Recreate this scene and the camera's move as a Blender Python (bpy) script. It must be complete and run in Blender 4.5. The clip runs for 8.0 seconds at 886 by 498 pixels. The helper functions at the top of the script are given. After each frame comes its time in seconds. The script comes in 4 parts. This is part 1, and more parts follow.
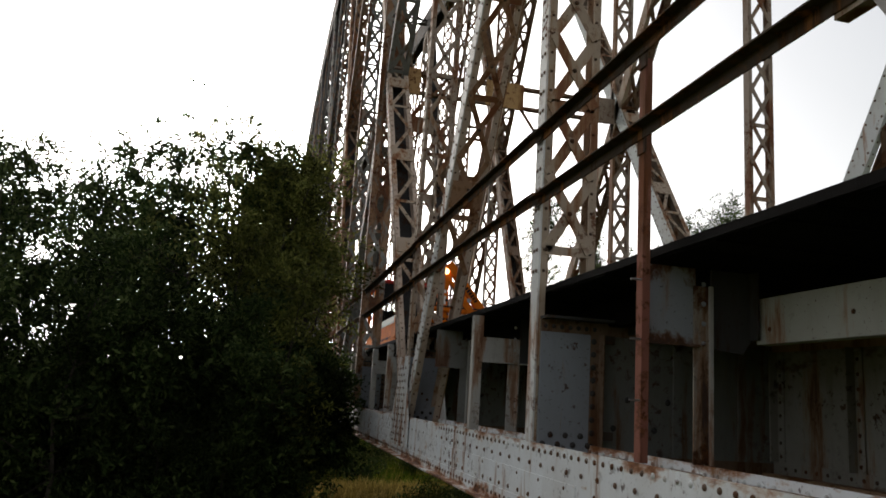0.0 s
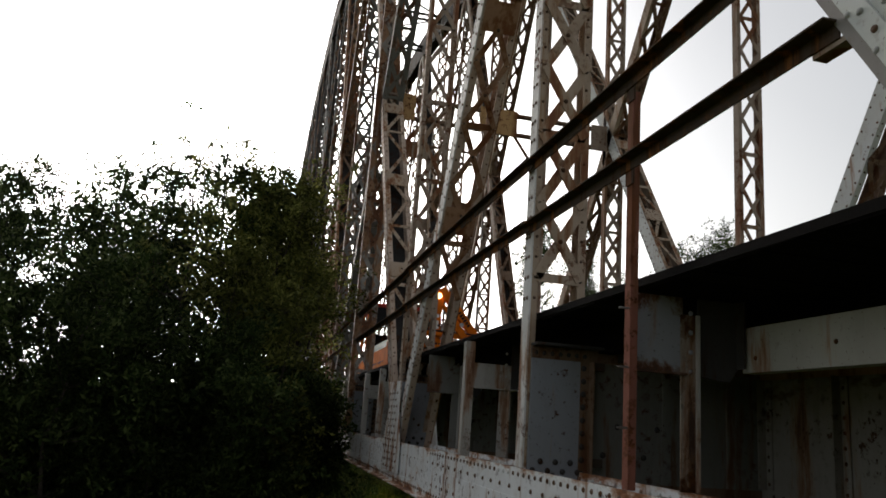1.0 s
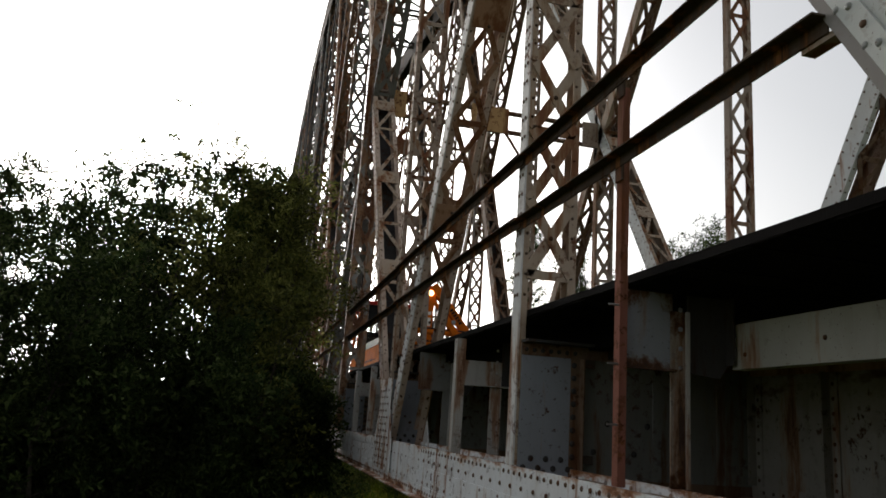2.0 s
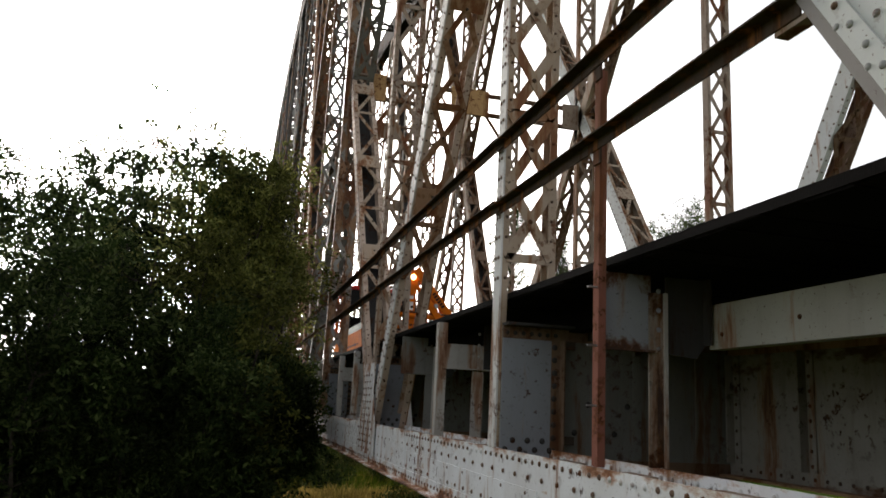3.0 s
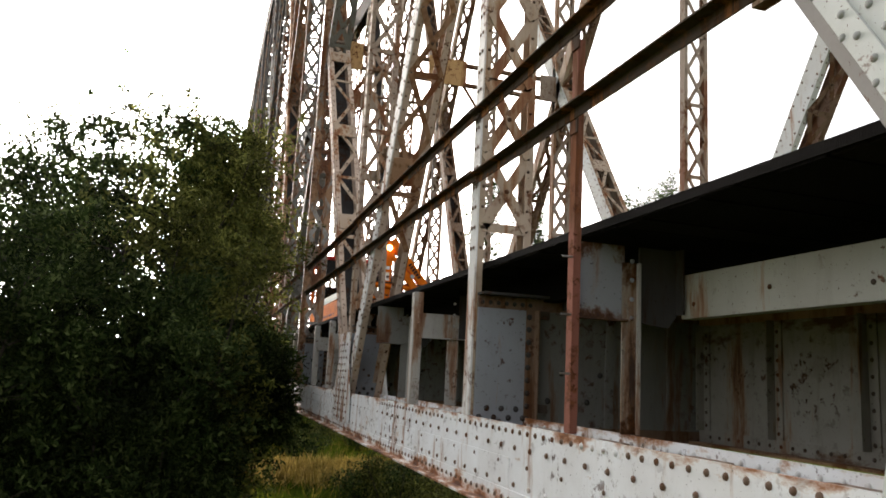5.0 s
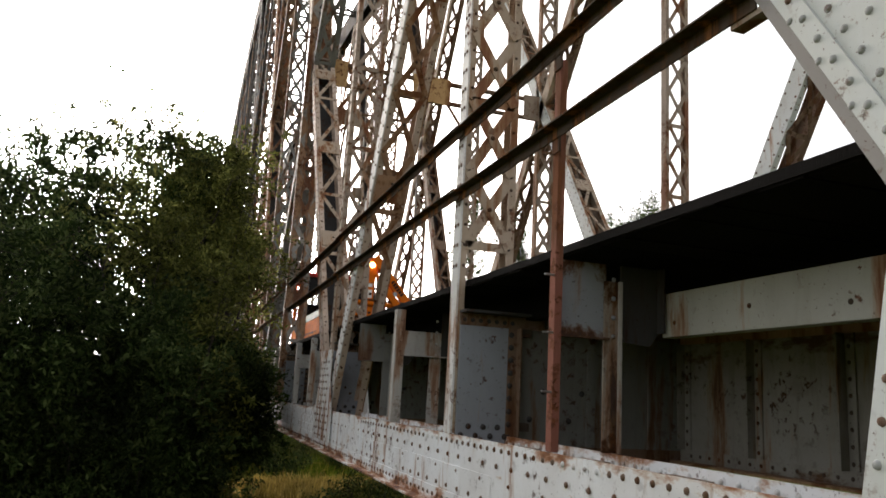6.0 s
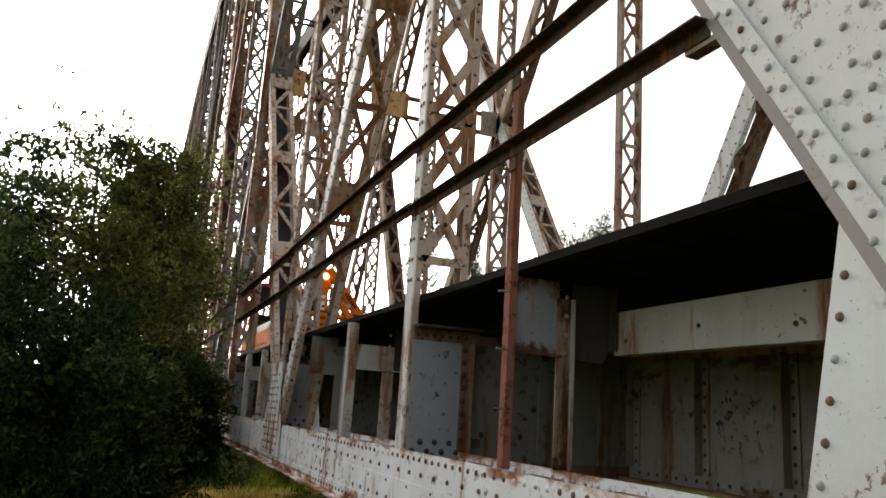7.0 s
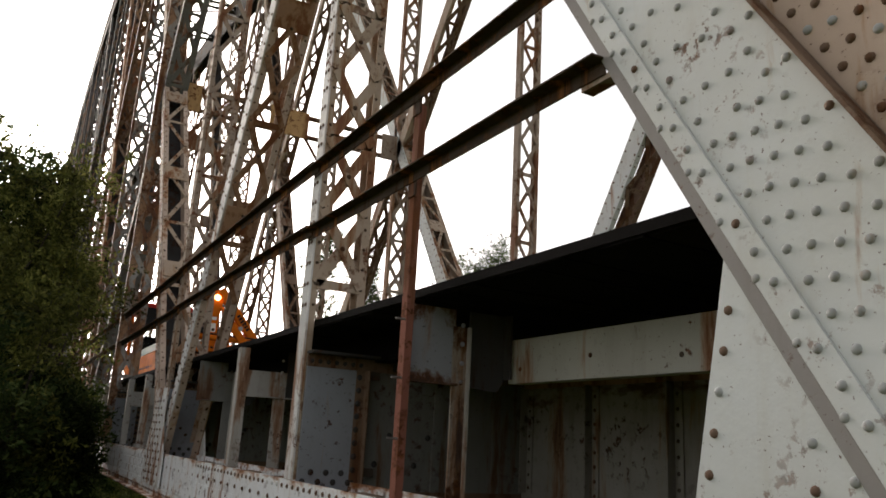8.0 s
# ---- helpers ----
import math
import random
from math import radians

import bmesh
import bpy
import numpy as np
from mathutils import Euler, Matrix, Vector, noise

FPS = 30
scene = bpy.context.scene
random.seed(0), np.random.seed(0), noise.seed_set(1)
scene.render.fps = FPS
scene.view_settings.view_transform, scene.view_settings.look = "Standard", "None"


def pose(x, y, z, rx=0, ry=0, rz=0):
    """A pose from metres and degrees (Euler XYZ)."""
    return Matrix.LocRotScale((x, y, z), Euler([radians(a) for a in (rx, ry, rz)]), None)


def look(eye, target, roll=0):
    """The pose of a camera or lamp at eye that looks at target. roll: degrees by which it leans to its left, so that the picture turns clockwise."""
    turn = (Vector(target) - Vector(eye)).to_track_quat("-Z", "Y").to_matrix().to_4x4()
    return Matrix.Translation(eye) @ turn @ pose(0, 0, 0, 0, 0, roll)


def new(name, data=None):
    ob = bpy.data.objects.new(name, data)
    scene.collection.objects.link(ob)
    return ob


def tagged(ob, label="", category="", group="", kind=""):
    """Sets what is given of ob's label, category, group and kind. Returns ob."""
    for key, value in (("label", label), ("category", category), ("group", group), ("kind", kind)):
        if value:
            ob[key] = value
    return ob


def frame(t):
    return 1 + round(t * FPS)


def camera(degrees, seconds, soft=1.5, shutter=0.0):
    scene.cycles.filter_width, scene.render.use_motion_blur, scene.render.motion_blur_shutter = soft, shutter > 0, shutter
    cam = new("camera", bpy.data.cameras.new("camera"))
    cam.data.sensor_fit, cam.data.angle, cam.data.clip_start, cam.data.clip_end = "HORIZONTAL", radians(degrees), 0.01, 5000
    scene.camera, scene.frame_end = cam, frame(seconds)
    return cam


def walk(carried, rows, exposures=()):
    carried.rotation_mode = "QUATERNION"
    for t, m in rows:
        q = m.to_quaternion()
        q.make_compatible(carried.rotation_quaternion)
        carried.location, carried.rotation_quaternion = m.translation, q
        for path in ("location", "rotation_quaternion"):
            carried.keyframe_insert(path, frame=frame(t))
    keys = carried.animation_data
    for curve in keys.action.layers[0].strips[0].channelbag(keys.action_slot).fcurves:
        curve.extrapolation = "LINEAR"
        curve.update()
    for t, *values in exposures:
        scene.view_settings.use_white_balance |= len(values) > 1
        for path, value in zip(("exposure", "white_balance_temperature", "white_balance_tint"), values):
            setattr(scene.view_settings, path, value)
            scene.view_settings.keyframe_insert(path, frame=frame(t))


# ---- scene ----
cam = camera(60, 8.0, soft=1.7)
PATH = [
    (0.0, pose(-0.036, 0.053, -0.009, 101.06, -3.70, -13.25)),
    (0.5, pose(-0.048, -0.013, -0.002, 101.98, -3.87, -13.53)),
    (1.0, pose(-0.042, -0.020, 0.001, 102.86, -4.03, -13.80)),
    (1.5, pose(-0.033, 0.000, 0.001, 102.81, -4.11, -13.93)),
    (3.0, pose(-0.005, -0.013, 0.010, 101.54, -2.83, -15.47)),
    (3.5, pose(-0.006, -0.011, 0.005, 99.90, -2.79, -15.32)),
    (4.0, pose(0.005, 0.010, 0.005, 98.66, -2.90, -15.85)),
    (4.5, pose(0.000, 0.000, 0.000, 98.92, -2.93, -16.62)),
    (6.0, pose(0.003, -0.013, -0.008, 100.90, -3.12, -18.59)),
    (6.5, pose(-0.003, -0.012, 0.001, 101.45, -3.39, -19.76)),
    (7.0, pose(-0.001, -0.004, 0.007, 102.05, -3.59, -22.16)),
    (7.5, pose(0.009, 0.012, 0.020, 102.80, -3.47, -25.13)),
    (8.0, pose(0.025, 0.037, 0.039, 104.20, -3.07, -29.81)),
]
EXPOSURES = [(0.0, 0.4, 6400, 11), (1.5, 0.0, 6350, 11), (3.0, 0.8, 6450, 12), (4.5, 1.62, 6600, 13), (6.0, 1.2, 6550, 13), (7.0, 1.25, 6550, 13), (8.0, 0.8, 6700, 14)]
walk(cam, PATH, EXPOSURES)

# ---- world and sun: a pale evening sky, soft low sun over the trees ----
SUN_EL, SUN_AZ = radians(18), radians(-5)
world = bpy.data.worlds.new("evening_sky")
scene.world = world
world.use_nodes = True
wn = world.node_tree
sky = wn.nodes.new("ShaderNodeTexSky")
sky.sky_type = "NISHITA"
sky.sun_disc = False
sky.sun_elevation, sky.sun_rotation = SUN_EL, SUN_AZ
sky.air_density, sky.dust_density, sky.ozone_density = 1.5, 4.0, 1.0
sat = wn.nodes.new("ShaderNodeHueSaturation")
sat.inputs["Saturation"].default_value = 0.18
wn.links.new(sky.outputs[0], sat.inputs["Color"])
bg = wn.nodes["Background"]
wn.links.new(sat.outputs[0], bg.inputs[0])
bg.inputs[1].default_value = 0.15
sun = new("sun", bpy.data.lights.new("sun", "SUN"))
sun.data.energy, sun.data.angle, sun.data.color = 1.7, radians(20), (1.0, 0.87, 0.73)
sun.matrix_world = look((0, 0, 0), (-math.sin(SUN_AZ) * math.cos(SUN_EL), -math.cos(SUN_AZ) * math.cos(SUN_EL), -math.sin(SUN_EL)))


# ---- materials ----
def nodes_of(name):
    m = bpy.data.materials.new(name)
    m.use_nodes = True
    nt = m.node_tree
    return m, nt, nt.nodes["Principled BSDF"]


def ramp(nt, src, stops):
    r = nt.nodes.new("ShaderNodeValToRGB")
    while len(r.color_ramp.elements) < len(stops):
        r.color_ramp.elements.new(0.5)
    for e, (p, c) in zip(r.color_ramp.elements, stops):
        e.position, e.color = p, (*c, 1) if len(c) == 3 else (c[0], c[0], c[0], 1)
    nt.links.new(src, r.inputs[0])
    return r.outputs[0]


def coords(nt, scale=(1, 1, 1)):
    g = nt.nodes.new("ShaderNodeNewGeometry")
    mp = nt.nodes.new("ShaderNodeMapping")
    mp.inputs["Scale"].default_value = scale
    nt.links.new(g.outputs["Position"], mp.inputs[0])
    return mp.outputs[0]


def noise_of(nt, vec, scale, detail=6, rough=0.6):
    n = nt.nodes.new("ShaderNodeTexNoise")
    n.inputs["Scale"].default_value, n.inputs["Detail"].default_value, n.inputs["Roughness"].default_value = scale, detail, rough
    nt.links.new(vec, n.inputs["Vector"])
    return n.outputs["Fac"]


def mix(nt, fac, a, b, mode="MIX"):
    m = nt.nodes.new("ShaderNodeMix")
    m.data_type, m.blend_type = "RGBA", mode
    for sock, v in ((m.inputs[0], fac), (m.inputs[6], a), (m.inputs[7], b)):
        if isinstance(v, (int, float)):
            sock.default_value = v
        elif isinstance(v, tuple):
            sock.default_value = (*v, 1)
        else:
            nt.links.new(v, sock)
    return m.outputs[2]


def bump(nt, bsdf, height, strength, dist=0.01):
    b = nt.nodes.new("ShaderNodeBump")
    b.inputs["Strength"].default_value, b.inputs["Distance"].default_value = strength, dist
    nt.links.new(height, b.inputs["Height"])
    nt.links.new(b.outputs[0], bsdf.inputs["Normal"])


def old_paint(name, base, dirt, rust, amount, rough=0.55, streak=0.5, edges=None, worn=1.0, bleed=1.0):
    """Old paint on riveted steel: blotches, runs of dirt down the faces, rust where it has flaked."""
    m, nt, b = nodes_of(name)
    pos = coords(nt)
    run = coords(nt, (5.5, 5.5, 0.8))
    tone = ramp(nt, noise_of(nt, pos, 1.7), [(0.3, (0.0,)), (0.75, (1.0,))])
    col = mix(nt, tone, base, tuple(0.5 * x + 0.5 * y for x, y in zip(base, dirt)))
    runs = ramp(nt, noise_of(nt, run, 1.3, 5, 0.7), [(0.52, (0.0,)), (0.8, (streak,))])
    col = mix(nt, runs, col, dirt)
    drip = noise_of(nt, run, 0.8, 8, 0.65)
    t0 = 0.60 - 0.2 * amount
    stain = ramp(nt, drip, [(t0, (0.0,)), (t0 + 0.05, (0.55,)), (t0 + 0.11, (0.92,))])
    lum = min(1.0, 2.4 * sum(base) / 3)
    ochre = tuple(0.45 * x + 0.55 * lum * y for x, y in zip(base, (0.42, 0.27, 0.11)))
    orange = tuple(lum * x for x in (0.28, 0.12, 0.04))
    fresh = ramp(nt, drip, [(t0, ochre), (t0 + 0.07, orange), (t0 + 0.13, rust)])
    col = mix(nt, stain, col, fresh)
    blot = ramp(nt, noise_of(nt, pos, 2.6, 7, 0.62), [(0.62, (0.0,)), (0.69, (0.55 * worn,))])
    col = mix(nt, blot, col, tuple(0.25 * x + 0.75 * y for x, y in zip(base, rust)))
    if edges:
        # rust eaten in from a long plate's lower and upper edge; shade too on STRINGER
        sep = nt.nodes.new("ShaderNodeSeparateXYZ")
        nt.links.new(pos, sep.inputs[0])
        for z_edge, reach, far_reach in edges:
            mr = nt.nodes.new("ShaderNodeMapRange")
            mr.inputs[1].default_value, mr.inputs[2].default_value = z_edge, z_edge + reach
            mr.inputs[3].default_value, mr.inputs[4].default_value = far_reach, 0.0
            nt.links.new(sep.outputs[2], mr.inputs[0])
            ad = nt.nodes.new("ShaderNodeMath")
            ad.operation = "ADD"
            nt.links.new(mr.outputs[0], ad.inputs[0])
            nt.links.new(noise_of(nt, coords(nt, (3, 1, 2.2)), 2.1, 8, 0.72), ad.inputs[1])
            eaten = ramp(nt, ad.outputs[0], [(0.63, (0.0,)), (0.68, (0.5,)), (0.75, (0.95,))])
            tint = ramp(nt, ad.outputs[0], [(0.63, tuple(bleed * c for c in (0.46, 0.30, 0.13))), (0.71, tuple(bleed * c for c in (0.33, 0.115, 0.02))), (0.82, rust)])
            col = mix(nt, eaten, col, tint)
    spots = ramp(nt, noise_of(nt, pos, 13.0, 8, 0.7), [(0.60 - 0.14 * amount, (0.0,)), (0.65 - 0.14 * amount, (0.95,))])
    patch = ramp(nt, noise_of(nt, pos, 1.3, 4, 0.6), [(0.44, (0.0,)), (0.60, (1.0,))])
    spots = mix(nt, 1.0, spots, patch, "MULTIPLY")
    deep = ramp(nt, noise_of(nt, pos, 40.0, 3), [(0.35, tuple(0.35 * r for r in rust)), (0.65, rust)])
    col = mix(nt, spots, col, deep)
    speck = ramp(nt, noise_of(nt, pos, 60.0, 3, 0.6), [(0.67, (0.0,)), (0.71, (0.8,))])
    col = mix(nt, speck, col, tuple(0.4 * r for r in rust))
    nt.links.new(col, b.inputs["Base Color"])
    rr = ramp(nt, spots, [(0.0, (rough + 0.15,)), (1.0, (0.95,))])
    nt.links.new(rr, b.inputs["Roughness"])
    b.inputs["Specular IOR Level"].default_value = 0.12
    hsum = nt.nodes.new("ShaderNodeMath")
    hsum.operation = "SUBTRACT"
    nt.links.new(noise_of(nt, pos, 25.0, 5), hsum.inputs[0])
    nt.links.new(spots, hsum.inputs[1])
    bump(nt, b, hsum.outputs[0], 0.35, 0.004)
    return m


RUST = (0.17, 0.062, 0.026)
WHITE = old_paint("flaking_white_paint", (0.70, 0.71, 0.71), (0.36, 0.32, 0.28), (0.17, 0.06, 0.024), 0.42)
CHORD = old_paint("flaking_white_chord_paint", (0.82, 0.84, 0.86), (0.50, 0.46, 0.42), (0.10, 0.034, 0.013), 0.26, 0.55, 0.35, ((-0.78, 0.17, 0.24), (-0.27, -0.10, 0.19)))
PALE = old_paint("pale_green_white_paint", (0.63, 0.665, 0.67), (0.50, 0.49, 0.43), (0.20, 0.075, 0.03), 0.16, 0.5, 0.45, worn=0.25)
PALERIVET = old_paint("grey_rivet_paint", (0.38, 0.40, 0.40), (0.20, 0.19, 0.17), (0.20, 0.075, 0.03), 0.30, 0.5, 0.4)
GREY = old_paint("weathered_grey_paint", (0.35, 0.285, 0.23), (0.17, 0.11, 0.075), RUST, 0.52)
BROWN = old_paint("brown_stained_paint", (0.37, 0.225, 0.14), (0.16, 0.08, 0.042), RUST, 0.66)
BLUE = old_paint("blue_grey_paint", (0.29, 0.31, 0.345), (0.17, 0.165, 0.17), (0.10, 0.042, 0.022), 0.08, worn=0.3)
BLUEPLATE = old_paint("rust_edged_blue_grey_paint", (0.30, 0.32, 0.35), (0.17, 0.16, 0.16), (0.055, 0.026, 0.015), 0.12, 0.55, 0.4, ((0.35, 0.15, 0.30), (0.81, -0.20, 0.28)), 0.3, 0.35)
LEG = old_paint("rust_streaked_leg_paint", (0.34, 0.32, 0.29), (0.16, 0.11, 0.08), (0.045, 0.020, 0.011), 0.80, 0.6, 0.8, ((-0.27, 0.45, 0.22), (0.70, -0.30, 0.26)), 0.8, 0.30)
CREAM = old_paint("cream_paint", (0.46, 0.465, 0.43), (0.30, 0.275, 0.23), RUST, 0.10, worn=0.3)
REDLEAD = old_paint("red_lead_primer", (0.27, 0.105, 0.075), (0.15, 0.075, 0.058), RUST, 0.5, 0.8)
RUSTY = old_paint("rusted_rail_steel", (0.085, 0.068, 0.056), (0.06, 0.043, 0.034), (0.15, 0.06, 0.028), 0.7, 0.7)
RUSTGREY = old_paint("rust_eaten_grey_paint", (0.34, 0.33, 0.31), (0.12, 0.085, 0.06), (0.13, 0.05, 0.022), 0.85)
RAILING = old_paint("rust_brown_railing_paint", (0.085, 0.064, 0.050), (0.045, 0.034, 0.028), (0.24, 0.10, 0.035), 0.62, 0.85)
# grey of the post's edge angle: its weaker light is put into the colour
STRIP = old_paint("edge_angle_shade_grey", (0.30, 0.285, 0.275), (0.21, 0.19, 0.18), RUST, 0.02)
RIVETRUST = old_paint("rusted_rivet", (0.17, 0.115, 0.085), (0.09, 0.055, 0.038), RUST, 0.6)
# besides real stains, the dark upper edge paints in shade below the deck
STRINGER = old_paint("stained_cream_grey_shaded_top_paint", (0.29, 0.28, 0.255), (0.12, 0.095, 0.07), (0.085, 0.042, 0.025), 0.34, 0.55, 0.8, ((-0.42, 0.10, 0.17), (0.60, -0.34, 0.25)), 0.5, 0.25)
BRACKET = old_paint("rust_streaked_grey_white_paint", (0.46, 0.45, 0.43), (0.25, 0.21, 0.175), (0.15, 0.06, 0.028), 0.34)
BEIGE = old_paint("beige_grey_paint", (0.43, 0.345, 0.265), (0.21, 0.135, 0.088), RUST, 0.5)
RUSTBROWN = old_paint("dark_rust_brown_paint", (0.20, 0.135, 0.095), (0.10, 0.065, 0.045), (0.11, 0.045, 0.022), 0.6)
PINKISH = old_paint("faded_pink_beige_paint", (0.54, 0.43, 0.35), (0.34, 0.24, 0.18), RUST, 0.3)
OCHRE = old_paint("ochre_stained_paint", (0.50, 0.31, 0.14), (0.30, 0.17, 0.08), RUST, 0.45)
# darker girder grey: shade under the deck and on far posts put into paint
WEBGREY = old_paint("shaded_grey_girder_paint", (0.20, 0.20, 0.19), (0.11, 0.10, 0.085), (0.10, 0.045, 0.025), 0.42)
# near-black steel: shade on far members and under the deck is in its colour
DARKSTEEL = old_paint("shade_dark_steel", (0.060, 0.058, 0.058), (0.032, 0.03, 0.028), (0.08, 0.038, 0.022), 0.4, 0.7)


def tar_wood(name, a, b_):
    m, nt, b = nodes_of(name)
    pos = coords(nt, (1, 12, 1))
    info = nt.nodes.new("ShaderNodeObjectInfo")
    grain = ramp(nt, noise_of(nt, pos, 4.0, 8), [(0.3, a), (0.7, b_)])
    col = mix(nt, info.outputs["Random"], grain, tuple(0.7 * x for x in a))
    nt.links.new(col, b.inputs["Base Color"])
    b.inputs["Roughness"].default_value = 0.9
    b.inputs["Specular IOR Level"].default_value = 0.08
    bump(nt, b, noise_of(nt, pos, 12.0), 0.5, 0.006)
    return m


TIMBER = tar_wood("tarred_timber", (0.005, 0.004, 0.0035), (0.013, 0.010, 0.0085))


def leaf_mat(name, lo, mid, hi):
    m, nt, b = nodes_of(name)
    g = nt.nodes.new("ShaderNodeNewGeometry")
    r = ramp(nt, g.outputs["Random Per Island"], [(0.0, lo), (0.6, mid), (1.0, hi)])
    # clumps of tone put light tops and dark gaps into the leaf colour
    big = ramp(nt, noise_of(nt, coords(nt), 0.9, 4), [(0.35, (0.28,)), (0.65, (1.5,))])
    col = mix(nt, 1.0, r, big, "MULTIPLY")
    nt.links.new(col, b.inputs["Base Color"])
    b.inputs["Roughness"].default_value = 0.6
    b.inputs["Specular IOR Level"].default_value = 0.06
    tr = nt.nodes.new("ShaderNodeBsdfTranslucent")
    nt.links.new(col, tr.inputs[0])
    ms = nt.nodes.new("ShaderNodeMixShader")
    ms.inputs[0].default_value = 0.45
    nt.links.new(b.outputs[0], ms.inputs[1])
    nt.links.new(tr.outputs[0], ms.inputs[2])
    nt.links.new(ms.outputs[0], nt.nodes["Material Output"].inputs[0])
    return m


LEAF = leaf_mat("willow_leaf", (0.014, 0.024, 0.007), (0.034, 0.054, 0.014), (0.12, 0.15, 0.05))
LEAF_OLIVE = leaf_mat("olive_leaf", (0.045, 0.055, 0.014), (0.115, 0.125, 0.028), (0.23, 0.23, 0.06))
DRYBLADE = leaf_mat("dry_grass_blade", (0.20, 0.15, 0.03), (0.36, 0.25, 0.06), (0.50, 0.36, 0.12))
BLADE = leaf_mat("grass_blade", (0.030, 0.055, 0.005), (0.09, 0.115, 0.010), (0.26, 0.19, 0.035))


def plain(name, col, rough=0.5, metal=0.0, scale=6.0, vary=0.25, emit=0.0, coat=0.0):
    m, nt, b = nodes_of(name)
    pos = coords(nt)
    c = ramp(nt, noise_of(nt, pos, scale), [(0.3, tuple((1 - vary) * x for x in col)), (0.7, tuple(min(1, (1 + 0.4 * vary) * x) for x in col))])
    nt.links.new(c, b.inputs["Base Color"])
    b.inputs["Roughness"].default_value, b.inputs["Metallic"].default_value = rough, metal
    b.inputs["Coat Weight"].default_value = coat
    b.inputs["Specular IOR Level"].default_value = 0.12
    if emit:
        b.inputs["Emission Color"].default_value, b.inputs["Emission Strength"].default_value = (*col, 1), emit
    bump(nt, b, noise_of(nt, pos, scale * 6), 0.15, 0.003)
    return m


BARK = plain("willow_bark", (0.06, 0.05, 0.04), 0.9, 0, 9, 0.6)
ORANGE = plain("orange_vehicle_paint", (0.72, 0.17, 0.008), 0.75, 0, 3, 0.25)
RED = plain("red_roof_paint", (0.50, 0.03, 0.02), 0.4)
GREEN = plain("dark_green_stripe", (0.012, 0.075, 0.035), 0.4)
BLACK = plain("black_rubber", (0.015, 0.015, 0.016), 0.6)
STEEL = plain("worn_steel", (0.30, 0.29, 0.28), 0.4, 0.8)
LETTER = plain("white_label", (0.75, 0.73, 0.68), 0.5, 0, 6, 0.1)
LAMP = plain("amber_lamp", (1.0, 0.62, 0.25), 0.4, 0, 6, 0.0, 4.0)
RUBBLE = plain("pale_rubble", (0.42, 0.38, 0.34), 0.9, 0, 4, 0.5)
BRICKRED = plain("brick_rubble", (0.28, 0.14, 0.09), 0.9, 0, 4, 0.5)
GLASS, _nt, _b = nodes_of("cab_glass")
_b.inputs["Base Color"].default_value = (0.75, 0.80, 0.78, 1)
_b.inputs["Roughness"].default_value, _b.inputs["Transmission Weight"].default_value = 0.03, 1.0
_b.inputs["IOR"].default_value = 1.1

MEADOW, _nt, _b = nodes_of("meadow_soil_and_grass")
_pos = coords(_nt)
_c = ramp(_nt, noise_of(_nt, _pos, 0.12, 6), [(0.40, (0.030, 0.055, 0.006)), (0.55, (0.09, 0.115, 0.010)), (0.66, (0.32, 0.21, 0.04))])
_f = ramp(_nt, noise_of(_nt, _pos, 6.0, 6), [(0.3, (0.6,)), (0.7, (1.2,))])
_nt.links.new(mix(_nt, 1.0, _c, _f, "MULTIPLY"), _b.inputs["Base Color"])
_b.inputs["Roughness"].default_value = 1.0
_b.inputs["Specular IOR Level"].default_value = 0.0
bump(_nt, _b, noise_of(_nt, _pos, 9.0), 0.8, 0.05)


